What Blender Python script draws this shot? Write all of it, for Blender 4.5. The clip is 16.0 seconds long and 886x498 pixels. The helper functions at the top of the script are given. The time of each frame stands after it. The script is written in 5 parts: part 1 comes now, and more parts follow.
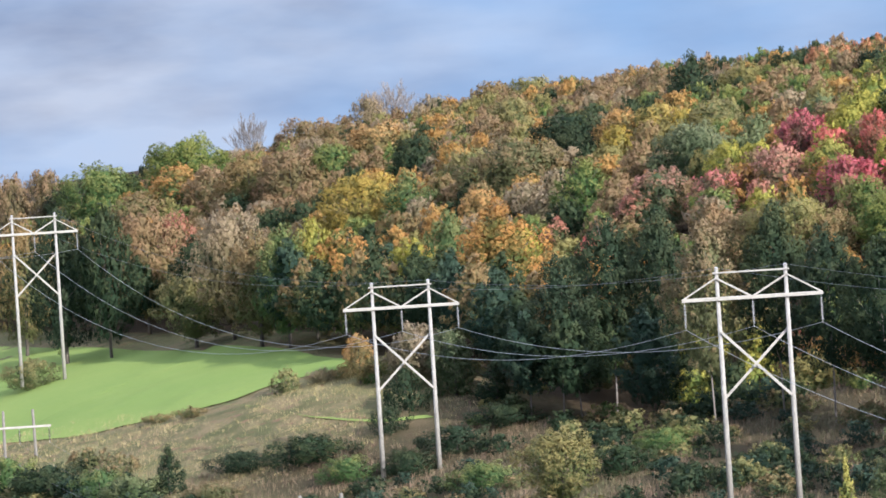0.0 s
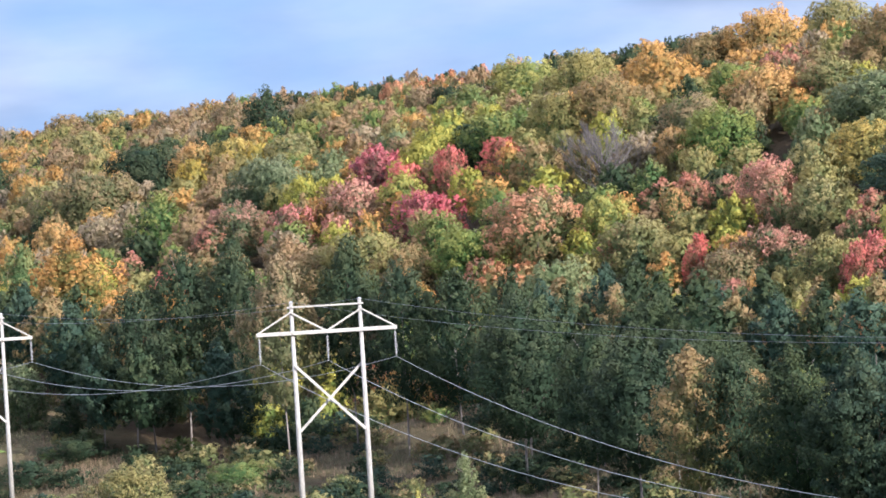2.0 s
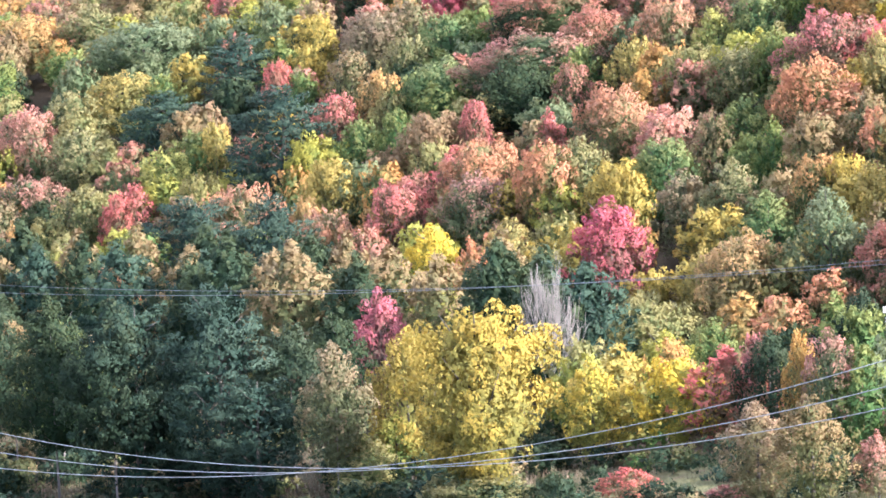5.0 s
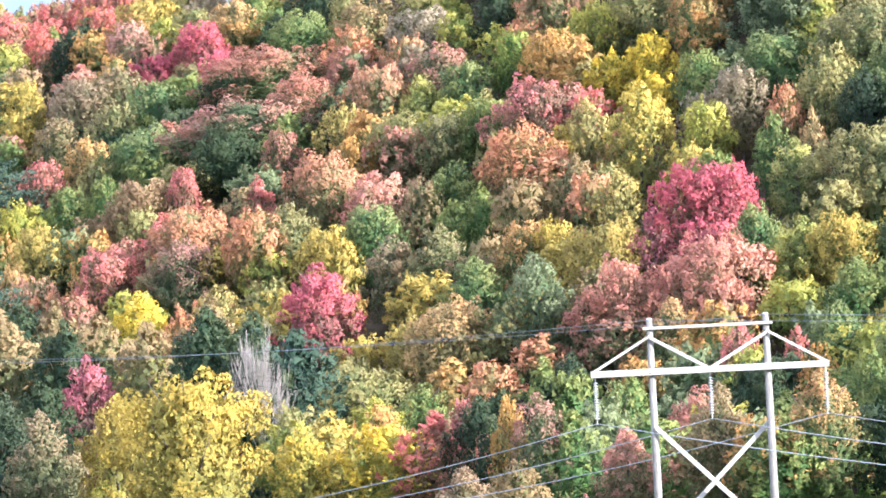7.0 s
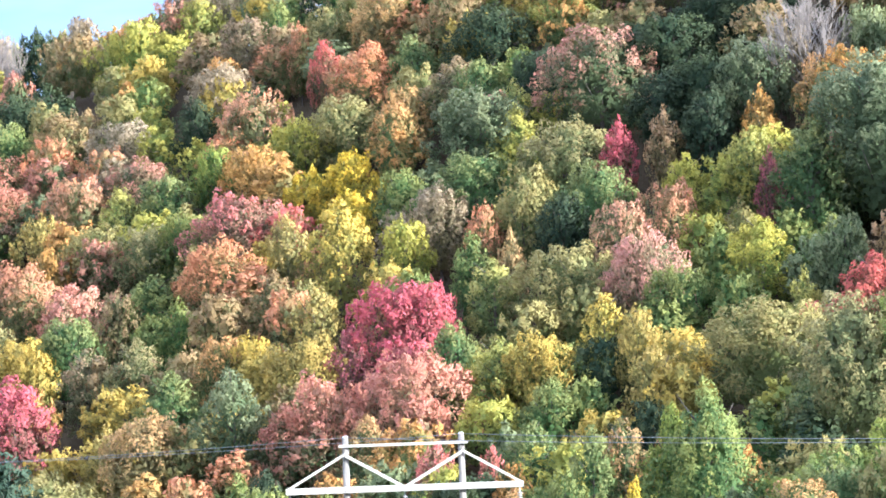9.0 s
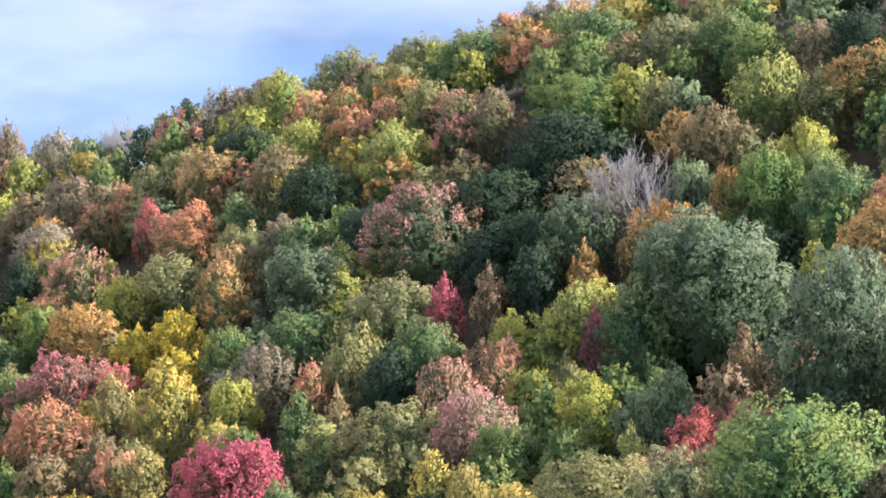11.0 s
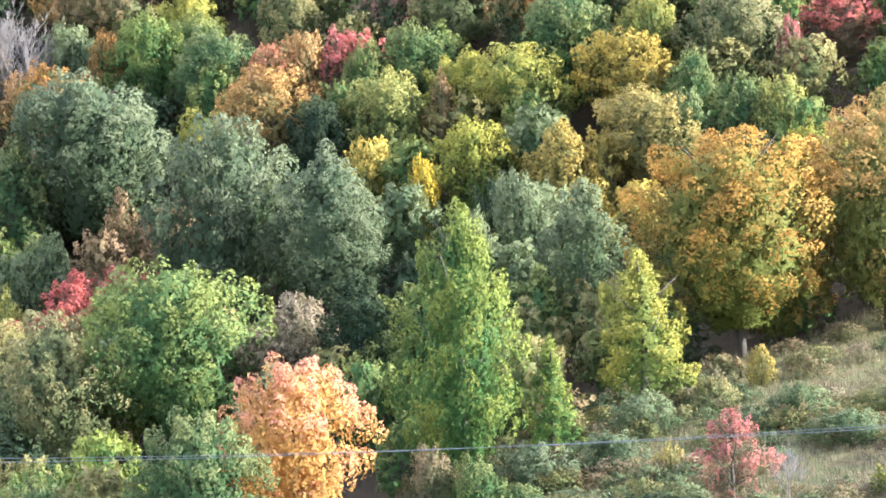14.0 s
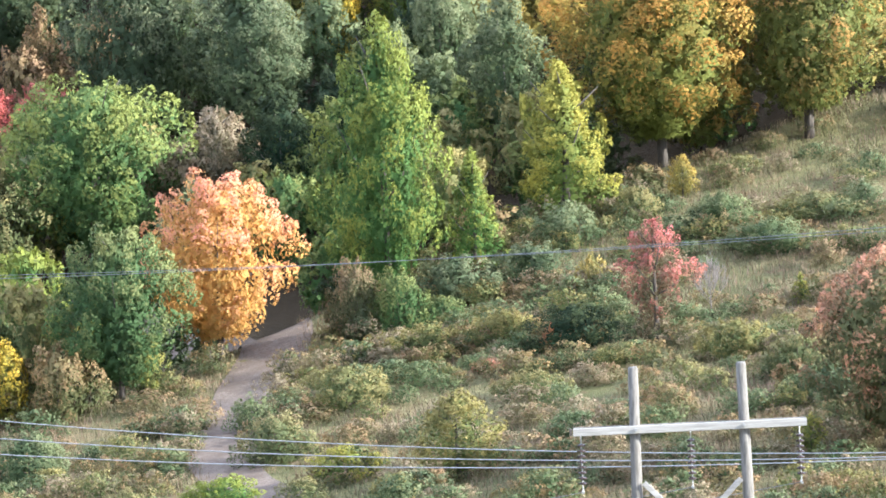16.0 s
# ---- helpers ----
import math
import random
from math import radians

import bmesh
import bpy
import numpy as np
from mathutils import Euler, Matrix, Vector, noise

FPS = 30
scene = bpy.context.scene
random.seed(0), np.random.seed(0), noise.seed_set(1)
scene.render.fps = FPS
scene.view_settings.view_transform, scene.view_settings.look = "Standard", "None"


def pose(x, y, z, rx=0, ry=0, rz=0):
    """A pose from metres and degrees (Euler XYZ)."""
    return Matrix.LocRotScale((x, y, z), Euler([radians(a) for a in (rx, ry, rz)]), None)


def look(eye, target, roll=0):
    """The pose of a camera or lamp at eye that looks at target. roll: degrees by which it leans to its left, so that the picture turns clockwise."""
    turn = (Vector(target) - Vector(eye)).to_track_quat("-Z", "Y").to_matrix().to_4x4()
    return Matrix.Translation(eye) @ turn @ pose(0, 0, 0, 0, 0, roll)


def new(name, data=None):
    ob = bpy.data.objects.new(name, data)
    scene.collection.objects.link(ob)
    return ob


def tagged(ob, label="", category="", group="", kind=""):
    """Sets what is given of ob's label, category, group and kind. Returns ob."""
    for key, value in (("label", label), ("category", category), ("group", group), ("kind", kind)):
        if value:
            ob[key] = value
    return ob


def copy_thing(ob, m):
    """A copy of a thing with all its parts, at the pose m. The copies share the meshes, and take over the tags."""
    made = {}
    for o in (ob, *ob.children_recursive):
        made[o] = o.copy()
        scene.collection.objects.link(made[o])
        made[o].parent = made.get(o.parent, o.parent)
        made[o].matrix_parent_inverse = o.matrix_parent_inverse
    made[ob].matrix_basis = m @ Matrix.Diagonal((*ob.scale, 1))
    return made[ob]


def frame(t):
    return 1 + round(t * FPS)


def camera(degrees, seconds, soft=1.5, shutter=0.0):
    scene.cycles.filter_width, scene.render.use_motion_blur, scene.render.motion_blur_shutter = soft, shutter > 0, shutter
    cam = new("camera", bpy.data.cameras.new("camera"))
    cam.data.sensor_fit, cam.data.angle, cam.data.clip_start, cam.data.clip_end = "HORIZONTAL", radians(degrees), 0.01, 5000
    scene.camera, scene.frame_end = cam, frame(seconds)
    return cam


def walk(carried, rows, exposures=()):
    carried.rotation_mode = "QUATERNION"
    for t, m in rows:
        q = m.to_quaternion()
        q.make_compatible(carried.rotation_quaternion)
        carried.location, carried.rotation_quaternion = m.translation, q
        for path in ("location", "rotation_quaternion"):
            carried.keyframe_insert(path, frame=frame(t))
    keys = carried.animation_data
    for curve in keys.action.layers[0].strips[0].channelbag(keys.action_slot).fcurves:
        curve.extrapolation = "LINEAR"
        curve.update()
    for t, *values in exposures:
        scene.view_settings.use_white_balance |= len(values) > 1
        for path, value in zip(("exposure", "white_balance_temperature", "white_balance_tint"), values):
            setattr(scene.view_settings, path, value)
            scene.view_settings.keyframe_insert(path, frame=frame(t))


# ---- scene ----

# ---- the camera: a long lens that turns on the spot ----
EYE = 26.0
cam = camera(13.755, 16.0, soft=1.7)
TURNS = [  # seconds, yaw, pitch, roll
    (0.0, 0.008, 0.131, 3.697),
    (0.5, -0.487, 0.185, 3.889),
    (1.0, -4.429, 0.178, 3.924),
    (1.5, -6.386, 0.137, 3.289),
    (2.0, -6.630, 0.246, 3.557),
    (2.5, -8.358, 0.332, 3.316),
    (3.0, -11.321, 0.071, 3.346),
    (3.5, -13.377, -0.164, 3.123),
    (4.0, -15.449, -0.494, 2.988),
    (4.5, -17.196, -0.947, 2.671),
    (5.0, -18.161, -1.143, 2.820),
    (5.2, -19.239, -1.191, 2.795),
    (7.3, -23.504, -0.212, 2.992),
    (7.5, -24.345, -0.172, 2.964),
    (8.0, -26.654, 0.598, 2.943),
    (8.5, -27.277, 0.918, 2.257),
    (8.7, -27.329, 1.038, 2.104),
    (10.8, -28.451, 3.767, 2.509),
    (11.0, -30.107, 3.624, 2.615),
    (11.5, -31.649, 3.163, 2.479),
    (12.0, -33.582, 2.904, 2.758),
    (12.5, -36.471, 2.765, 2.958),
    (13.0, -38.407, 2.724, 2.916),
    (13.5, -39.643, 2.702, 2.758),
    (14.0, -39.830, 1.126, 2.194),
    (14.5, -39.953, -0.195, 2.640),
    (15.0, -40.230, -1.080, 2.523),
    (15.5, -40.439, -1.580, 2.706),
    (16.0, -41.060, -1.844, 2.817),
]
EXPOSURES = [  # seconds, stops, tint
    (0.0, -0.3, 10), (1.0, -0.2, 10), (1.5, -0.05, 12), (2.5, 0.1, 13), (3.5, 0.45, 14), (4.5, 0.64, 15), (5.2, 0.82, 13), (7.5, 0.9, 10), (8.7, 0.92, 8), (10.8, 0.2, 10), (11.5, 0.55, 10), (12.5, 0.76, 9), (14.0, 0.8, 7), (16.0, 0.56, 7)]
walk(cam, [(t, pose(0, 0, EYE, 90 + pitch, roll, yaw)) for t, yaw, pitch, roll in TURNS],
     exposures=[(t, 1.3 + stops, 5650 if t < 3 else 5350 if t < 15 else 5450, tint) for t, stops, tint in EXPOSURES])

# ---- sky and sun ----
SUN_AZ, SUN_EL = 146.0, 24.0  # degrees clockwise from +y, and above the horizon
world = bpy.data.worlds.new("world")
scene.world = world
world.use_nodes = True
wt = world.node_tree
wt.nodes.clear()


def wnode(kind, **values):
    n = wt.nodes.new(kind)
    for key, value in values.items():
        n.inputs[key].default_value = value
    return n


sky = wnode("ShaderNodeTexSky")
sky.sky_type, sky.sun_disc = "NISHITA", False
sky.sun_elevation, sky.sun_rotation = radians(SUN_EL), radians(SUN_AZ)
sky.air_density, sky.dust_density, sky.ozone_density = 1.0, 1.2, 1.5
tc = wnode("ShaderNodeTexCoord")
mp = wnode("ShaderNodeMapping")
mp.inputs["Scale"].default_value = (2.6, 2.6, 9.0)
mp.inputs["Location"].default_value = (0.9, 0.2, 0.65)
n1 = wnode("ShaderNodeTexNoise", Scale=2.6, Detail=7.0, Roughness=0.48, Distortion=0.2)
ramp = wnode("ShaderNodeValToRGB")
ramp.color_ramp.elements[0].position, ramp.color_ramp.elements[1].position = 0.36, 0.70
ramp.color_ramp.elements[0].color = (0.28, 0.28, 0.28, 1)
n2 = wnode("ShaderNodeTexNoise", Scale=5.0, Detail=5.0, Roughness=0.5)
shade = wnode("ShaderNodeValToRGB")
shade.color_ramp.elements[0].color = (2.35, 2.5, 3.1, 1)
shade.color_ramp.elements[1].color = (4.4, 4.4, 4.7, 1)
shade.color_ramp.elements[0].position, shade.color_ramp.elements[1].position = 0.36, 0.62
mixc = wt.nodes.new("ShaderNodeMix")
mixc.data_type = "RGBA"
bg = wnode("ShaderNodeBackground", Strength=0.083)
out = wnode("ShaderNodeOutputWorld")
lift = wnode("ShaderNodeMapping")  # the lower sky as clear as the air above it
lift.inputs["Scale"].default_value, lift.inputs["Location"].default_value = (1, 1, 0.9), (0, 0, 0.22)
wt.links.new(tc.outputs["Generated"], lift.inputs["Vector"])
wt.links.new(lift.outputs["Vector"], sky.inputs["Vector"])
wt.links.new(tc.outputs["Generated"], mp.inputs["Vector"])
wt.links.new(mp.outputs["Vector"], n1.inputs["Vector"])
wt.links.new(mp.outputs["Vector"], n2.inputs["Vector"])
wt.links.new(n1.outputs["Fac"], ramp.inputs["Fac"])
wt.links.new(n2.outputs["Fac"], shade.inputs["Fac"])
wt.links.new(ramp.outputs["Color"], mixc.inputs["Factor"])
wt.links.new(sky.outputs["Color"], mixc.inputs["A"])
height = wnode("ShaderNodeSeparateXYZ")
overhead_fill = wnode("ShaderNodeMapRange")  # cloud bases dim near the horizon; unseen clouds overhead brightened to fill the shade
for key, value in (("From Min", 0.2), ("From Max", 0.8), ("To Min", 0.88), ("To Max", 5.0)):
    overhead_fill.inputs[key].default_value = value
scaled = wnode("ShaderNodeVectorMath")
scaled.operation = "SCALE"
wt.links.new(tc.outputs["Generated"], height.inputs["Vector"])
wt.links.new(height.outputs["Z"], overhead_fill.inputs["Value"])
wt.links.new(shade.outputs["Color"], scaled.inputs[0])
wt.links.new(overhead_fill.outputs["Result"], scaled.inputs["Scale"])
wt.links.new(scaled.outputs["Vector"], mixc.inputs["B"])
wt.links.new(mixc.outputs["Result"], bg.inputs["Color"])
wt.links.new(bg.outputs["Background"], out.inputs["Surface"])

sun_data = bpy.data.lights.new("sun", "SUN")
sun_data.energy, sun_data.angle, sun_data.color = 4.6, radians(0.6), (1.0, 0.88, 0.72)
sun = new("sun", sun_data)
a, e = radians(SUN_AZ), radians(SUN_EL)
sun.matrix_world = look((300 * math.sin(a), 300 * math.cos(a), 300), (300 * math.sin(a) - math.sin(a) * math.cos(e), 300 * math.cos(a) - math.cos(a) * math.cos(e), 300 - math.sin(e)))

# ---- materials ----
class Nodes:
    """A small node-tree writer."""

    def __init__(self, name):
        self.mat = bpy.data.materials.new(name)
        self.mat.use_nodes = True
        self.t = self.mat.node_tree
        self.t.nodes.clear()
        self.out = self.t.nodes.new("ShaderNodeOutputMaterial")

    def put(self, value, socket):
        if isinstance(value, bpy.types.NodeSocket):
            self.t.links.new(value, socket)
        else:
            socket.default_value = value

    def node(self, kind, result=0, **values):
        n = self.t.nodes.new(kind)
        for key, value in values.items():
            self.put(value, n.inputs[key])
        return n.outputs[result]

    def coords(self, which="Object"):
        return self.t.nodes.new("ShaderNodeTexCoord").outputs[which]

    def noise(self, vector, scale, detail=4.0, rough=0.55):
        return self.node("ShaderNodeTexNoise", "Fac", Vector=vector, Scale=scale, Detail=detail, Roughness=rough)

    def ramp(self, fac, *stops):
        n = self.t.nodes.new("ShaderNodeValToRGB")
        el = n.color_ramp.elements
        while len(el) < len(stops):
            el.new(0.5)
        for s, (p, c) in zip(el, stops):
            s.position, s.color = p, (*c, 1) if not isinstance(c, float) else (c, c, c, 1)
        self.put(fac, n.inputs["Fac"])
        return n.outputs["Color"]

    def mix(self, fac, c1, c2, blend="MIX"):
        n = self.t.nodes.new("ShaderNodeMix")
        n.data_type, n.blend_type = "RGBA", blend
        self.put(fac, n.inputs["Factor"])
        for key, c in (("A", c1), ("B", c2)):
            self.put((*c, 1) if isinstance(c, tuple) else c, n.inputs[key])
        return n.outputs["Result"]

    def math(self, op, *values):
        n = self.t.nodes.new("ShaderNodeMath")
        n.operation = op
        for i, v in enumerate(values):
            self.put(v, n.inputs[i])
        return n.outputs[0]

    def bump(self, height, strength, distance):
        return self.node("ShaderNodeBump", Height=height, Strength=strength, Distance=distance)

    def surface(self, color, rough=0.8, normal=None, metal=0.0, spec=0.5):
        n = self.t.nodes.new("ShaderNodeBsdfPrincipled")
        self.put(color if not isinstance(color, tuple) else (*color, 1), n.inputs["Base Color"])
        self.put(rough, n.inputs["Roughness"])
        self.put(metal, n.inputs["Metallic"])
        self.put(spec, n.inputs["Specular IOR Level"])
        if normal is not None:
            self.put(normal, n.inputs["Normal"])
        return n.outputs[0]

    def done(self, shader):
        self.t.links.new(shader, self.out.inputs["Surface"])
        return self.mat


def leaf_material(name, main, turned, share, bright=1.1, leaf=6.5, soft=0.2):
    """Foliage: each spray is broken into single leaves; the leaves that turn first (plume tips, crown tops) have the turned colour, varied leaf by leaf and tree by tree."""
    k = Nodes(name)
    where = k.coords("Object")
    info = k.t.nodes.new("ShaderNodeObjectInfo")
    geo = k.t.nodes.new("ShaderNodeNewGeometry")
    cell = k.t.nodes.new("ShaderNodeTexVoronoi")
    cell.inputs["Scale"].default_value = leaf
    k.t.links.new(geo.outputs["Position"], cell.inputs["Vector"])
    tint = k.node("ShaderNodeSeparateColor", Color=cell.outputs["Color"])
    one, two = tint.node.outputs[0], tint.node.outputs[1]
    island = geo.outputs["Random Per Island"]
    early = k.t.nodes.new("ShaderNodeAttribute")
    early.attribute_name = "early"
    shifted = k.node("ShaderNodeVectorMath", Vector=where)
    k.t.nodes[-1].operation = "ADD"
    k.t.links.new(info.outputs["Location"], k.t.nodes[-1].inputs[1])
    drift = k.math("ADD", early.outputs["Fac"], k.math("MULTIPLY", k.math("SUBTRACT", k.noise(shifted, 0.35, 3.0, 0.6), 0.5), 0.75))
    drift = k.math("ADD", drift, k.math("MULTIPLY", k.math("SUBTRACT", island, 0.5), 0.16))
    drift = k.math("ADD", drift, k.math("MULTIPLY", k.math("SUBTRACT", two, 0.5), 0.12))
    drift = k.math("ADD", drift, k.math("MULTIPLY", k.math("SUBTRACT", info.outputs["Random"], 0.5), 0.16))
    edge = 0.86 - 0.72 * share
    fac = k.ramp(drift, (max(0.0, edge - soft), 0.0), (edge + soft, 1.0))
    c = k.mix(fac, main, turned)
    hsv = k.t.nodes.new("ShaderNodeHueSaturation")
    k.put(k.math("ADD", 0.49, k.math("MULTIPLY", two, 0.02)), hsv.inputs["Hue"])
    k.put(k.math("ADD", 0.88, k.math("MULTIPLY", info.outputs["Random"], 0.16)), hsv.inputs["Saturation"])
    k.put(k.math("MULTIPLY", bright, k.math("ADD", k.math("ADD", 0.82, k.math("MULTIPLY", one, 0.26)), k.math("MULTIPLY", island, 0.14))), hsv.inputs["Value"])
    k.put(c, hsv.inputs["Color"])
    c = hsv.outputs["Color"]
    tilt = k.node("ShaderNodeVectorMath")
    tilt.node.operation = "SUBTRACT"
    k.t.links.new(cell.outputs["Color"], tilt.node.inputs[0])
    tilt.node.inputs[1].default_value = (0.5, 0.5, 0.5)
    lean = k.node("ShaderNodeVectorMath")
    lean.node.operation = "MULTIPLY_ADD"
    k.t.links.new(tilt, lean.node.inputs[0])
    lean.node.inputs[1].default_value = (0.38, 0.38, 0.38)
    k.t.links.new(geo.outputs["Normal"], lean.node.inputs[2])
    normal = k.node("ShaderNodeVectorMath", Vector=lean)
    normal.node.operation = "NORMALIZE"
    front = k.surface(c, 0.65, normal, spec=0.14)
    back = k.node("ShaderNodeBsdfTranslucent", Color=c)
    m = k.t.nodes.new("ShaderNodeMixShader")
    m.inputs[0].default_value = 0.35
    k.t.links.new(front, m.inputs[1])
    k.t.links.new(back, m.inputs[2])
    gaps = k.t.nodes.new("ShaderNodeMixShader")  # open air between the leaves of a spray
    k.put(k.math("LESS_THAN", cell.outputs["Distance"], 0.6), gaps.inputs[0])
    k.t.links.new(k.t.nodes.new("ShaderNodeBsdfTransparent").outputs[0], gaps.inputs[1])
    k.t.links.new(m.outputs[0], gaps.inputs[2])
    return k.done(gaps.outputs[0])


LEAVES = {  # the colour still green or low in the crown, the turned colour, and how much has turned
    # dark green, lowered further to put the wood's-edge shade into the leaves
    "deep": leaf_material("leaves_deep_green_and_shade", (0.027, 0.050, 0.026), (0.062, 0.080, 0.037), 0.40, 1.0),
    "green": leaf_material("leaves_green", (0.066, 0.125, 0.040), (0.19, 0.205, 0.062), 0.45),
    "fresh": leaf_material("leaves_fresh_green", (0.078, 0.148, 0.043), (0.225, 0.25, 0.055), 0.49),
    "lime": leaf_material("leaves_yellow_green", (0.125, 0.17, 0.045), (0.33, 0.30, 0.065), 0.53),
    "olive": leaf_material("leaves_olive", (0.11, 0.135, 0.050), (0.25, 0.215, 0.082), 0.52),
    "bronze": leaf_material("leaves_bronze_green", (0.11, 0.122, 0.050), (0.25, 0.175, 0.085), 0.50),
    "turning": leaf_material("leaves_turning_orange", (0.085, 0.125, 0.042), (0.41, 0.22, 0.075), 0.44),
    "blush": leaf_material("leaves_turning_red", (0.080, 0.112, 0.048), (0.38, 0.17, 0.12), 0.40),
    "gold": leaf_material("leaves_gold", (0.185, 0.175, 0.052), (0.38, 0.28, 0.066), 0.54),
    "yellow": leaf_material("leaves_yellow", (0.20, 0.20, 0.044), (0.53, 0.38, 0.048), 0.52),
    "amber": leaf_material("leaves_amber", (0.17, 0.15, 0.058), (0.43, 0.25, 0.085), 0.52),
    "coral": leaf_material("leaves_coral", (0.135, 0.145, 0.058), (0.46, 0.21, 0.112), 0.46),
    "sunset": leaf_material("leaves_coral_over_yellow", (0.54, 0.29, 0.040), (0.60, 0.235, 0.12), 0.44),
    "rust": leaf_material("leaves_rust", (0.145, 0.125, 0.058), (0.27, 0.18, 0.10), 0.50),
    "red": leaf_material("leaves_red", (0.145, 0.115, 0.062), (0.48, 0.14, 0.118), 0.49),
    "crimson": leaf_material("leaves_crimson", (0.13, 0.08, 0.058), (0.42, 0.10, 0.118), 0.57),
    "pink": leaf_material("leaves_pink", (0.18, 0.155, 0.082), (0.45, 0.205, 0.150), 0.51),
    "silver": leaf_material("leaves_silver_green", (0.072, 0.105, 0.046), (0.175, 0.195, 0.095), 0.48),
    # needles do not turn: the second colour is a paler one, towards tips and top
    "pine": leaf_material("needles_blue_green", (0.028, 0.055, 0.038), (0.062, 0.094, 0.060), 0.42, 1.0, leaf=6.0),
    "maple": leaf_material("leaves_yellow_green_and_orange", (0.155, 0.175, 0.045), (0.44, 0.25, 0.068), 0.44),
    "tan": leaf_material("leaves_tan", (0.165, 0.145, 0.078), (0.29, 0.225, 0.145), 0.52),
}


def bark_material(name, dark, light, grain_scale=(6.0, 6.0, 0.8)):
    k = Nodes(name)
    p = k.coords("Object")
    stretched = k.node("ShaderNodeMapping", Vector=p, Scale=grain_scale)
    grain = k.noise(stretched, 2.0, 6.0, 0.65)
    big = k.noise(p, 0.7, 3.0)
    c = k.mix(k.ramp(grain, (0.35, 0.0), (0.65, 1.0)), dark, light)
    c = k.mix(k.math("MULTIPLY", big, 0.4), c, tuple(0.6 * v for v in dark))
    return k.done(k.surface(c, 0.85, k.bump(grain, 0.6, 0.03), spec=0.2))


BARK = bark_material("bark_grey_brown", (0.055, 0.045, 0.038), (0.17, 0.15, 0.13))
TWIG = bark_material("bark_pale_grey", (0.15, 0.13, 0.12), (0.30, 0.27, 0.25))
POLE_PALE = bark_material("pole_pale_weathered_wood", (0.25, 0.24, 0.225), (0.46, 0.44, 0.415))
POLE_GREY = bark_material("pole_silver_grey_wood", (0.13, 0.12, 0.105), (0.29, 0.27, 0.245))
ARM_PALE = bark_material("arm_pale_timber", (0.32, 0.305, 0.28), (0.50, 0.475, 0.44), (0.5, 7.0, 7.0))


def plain(name, c, rough, metal=0.0, spread=0.15):
    k = Nodes(name)
    n = k.noise(k.coords("Object"), 9.0, 4.0)
    c = k.mix(n, tuple(v * (1 - spread) for v in c), tuple(min(1, v * (1 + spread)) for v in c))
    return k.done(k.surface(c, rough, metal=metal))


PORCELAIN = plain("insulator_brown_porcelain", (0.06, 0.045, 0.045), 0.18)
GLAZED = plain("insulator_grey_porcelain", (0.30, 0.30, 0.31), 0.2)
STEEL = plain("galvanised_steel", (0.50, 0.50, 0.50), 0.45, 0.8)
WIRE = plain("aluminium_wire", (0.36, 0.365, 0.38), 0.5, 0.4)
WIRE_DARK = plain("dull_steel_wire", (0.20, 0.21, 0.23), 0.55, 0.5)


def ground_material():
    k = Nodes("ground_rough_grass")
    p = k.coords("Object")
    far, mid, fine = k.noise(p, 0.035, 4.0), k.noise(p, 0.22, 5.0, 0.6), k.noise(p, 2.6, 6.0, 0.7)
    c = k.mix(k.ramp(mid, (0.38, 0.0), (0.60, 1.0)), (0.09, 0.095, 0.042), (0.22, 0.165, 0.095))
    c = k.mix(k.ramp(far, (0.42, 0.0), (0.6, 1.0)), c, (0.19, 0.175, 0.08))
    c = k.mix(k.ramp(fine, (0.38, 0.0), (0.68, 0.75)), c, (0.09, 0.095, 0.045))
    c = k.mix(k.ramp(k.noise(p, 0.5, 3.0), (0.6, 0.0), (0.72, 0.8)), c, (0.19, 0.11, 0.075))
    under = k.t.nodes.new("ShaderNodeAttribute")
    under.attribute_name = "litter_shade"
    # dead leaves, coloured darker to stand for shade between trees and on the bank
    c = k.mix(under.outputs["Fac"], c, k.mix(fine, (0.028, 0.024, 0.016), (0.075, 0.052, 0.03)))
    return k.done(k.surface(c, 0.95, k.bump(fine, 0.9, 0.35), spec=0.1))


def field_material():
    k = Nodes("field_mown_grass")
    p = k.coords("Object")
    big, fine = k.noise(p, 0.03, 3.0), k.noise(p, 1.2, 6.0, 0.7)
    rows = k.noise(k.node("ShaderNodeMapping", Vector=p, Rotation=(0, 0, 0.5), Scale=(0.02, 0.35, 1.0)), 1.0, 3.0)
    c = k.mix(k.ramp(big, (0.35, 0.0), (0.65, 1.0)), (0.15, 0.215, 0.055), (0.20, 0.25, 0.07))
    c = k.mix(k.math("MULTIPLY", rows, 0.35), c, (0.24, 0.28, 0.085))
    c = k.mix(k.ramp(fine, (0.35, 0.0), (0.7, 0.4)), c, (0.12, 0.19, 0.045))
    return k.done(k.surface(c, 0.95, k.bump(fine, 0.5, 0.08), spec=0.1))


def road_material():
    k = Nodes("road_gravel_and_leaves")
    p = k.coords("Object")
    big, fine = k.noise(p, 0.35, 4.0), k.noise(p, 5.0, 6.0, 0.7)
    c = k.mix(k.ramp(big, (0.38, 0.0), (0.62, 1.0)), (0.10, 0.08, 0.066), (0.20, 0.165, 0.138))
    c = k.mix(k.ramp(fine, (0.4, 0.0), (0.62, 0.9)), c, (0.11, 0.08, 0.06))
    return k.done(k.surface(c, 0.95, k.bump(fine, 0.6, 0.05), spec=0.15))


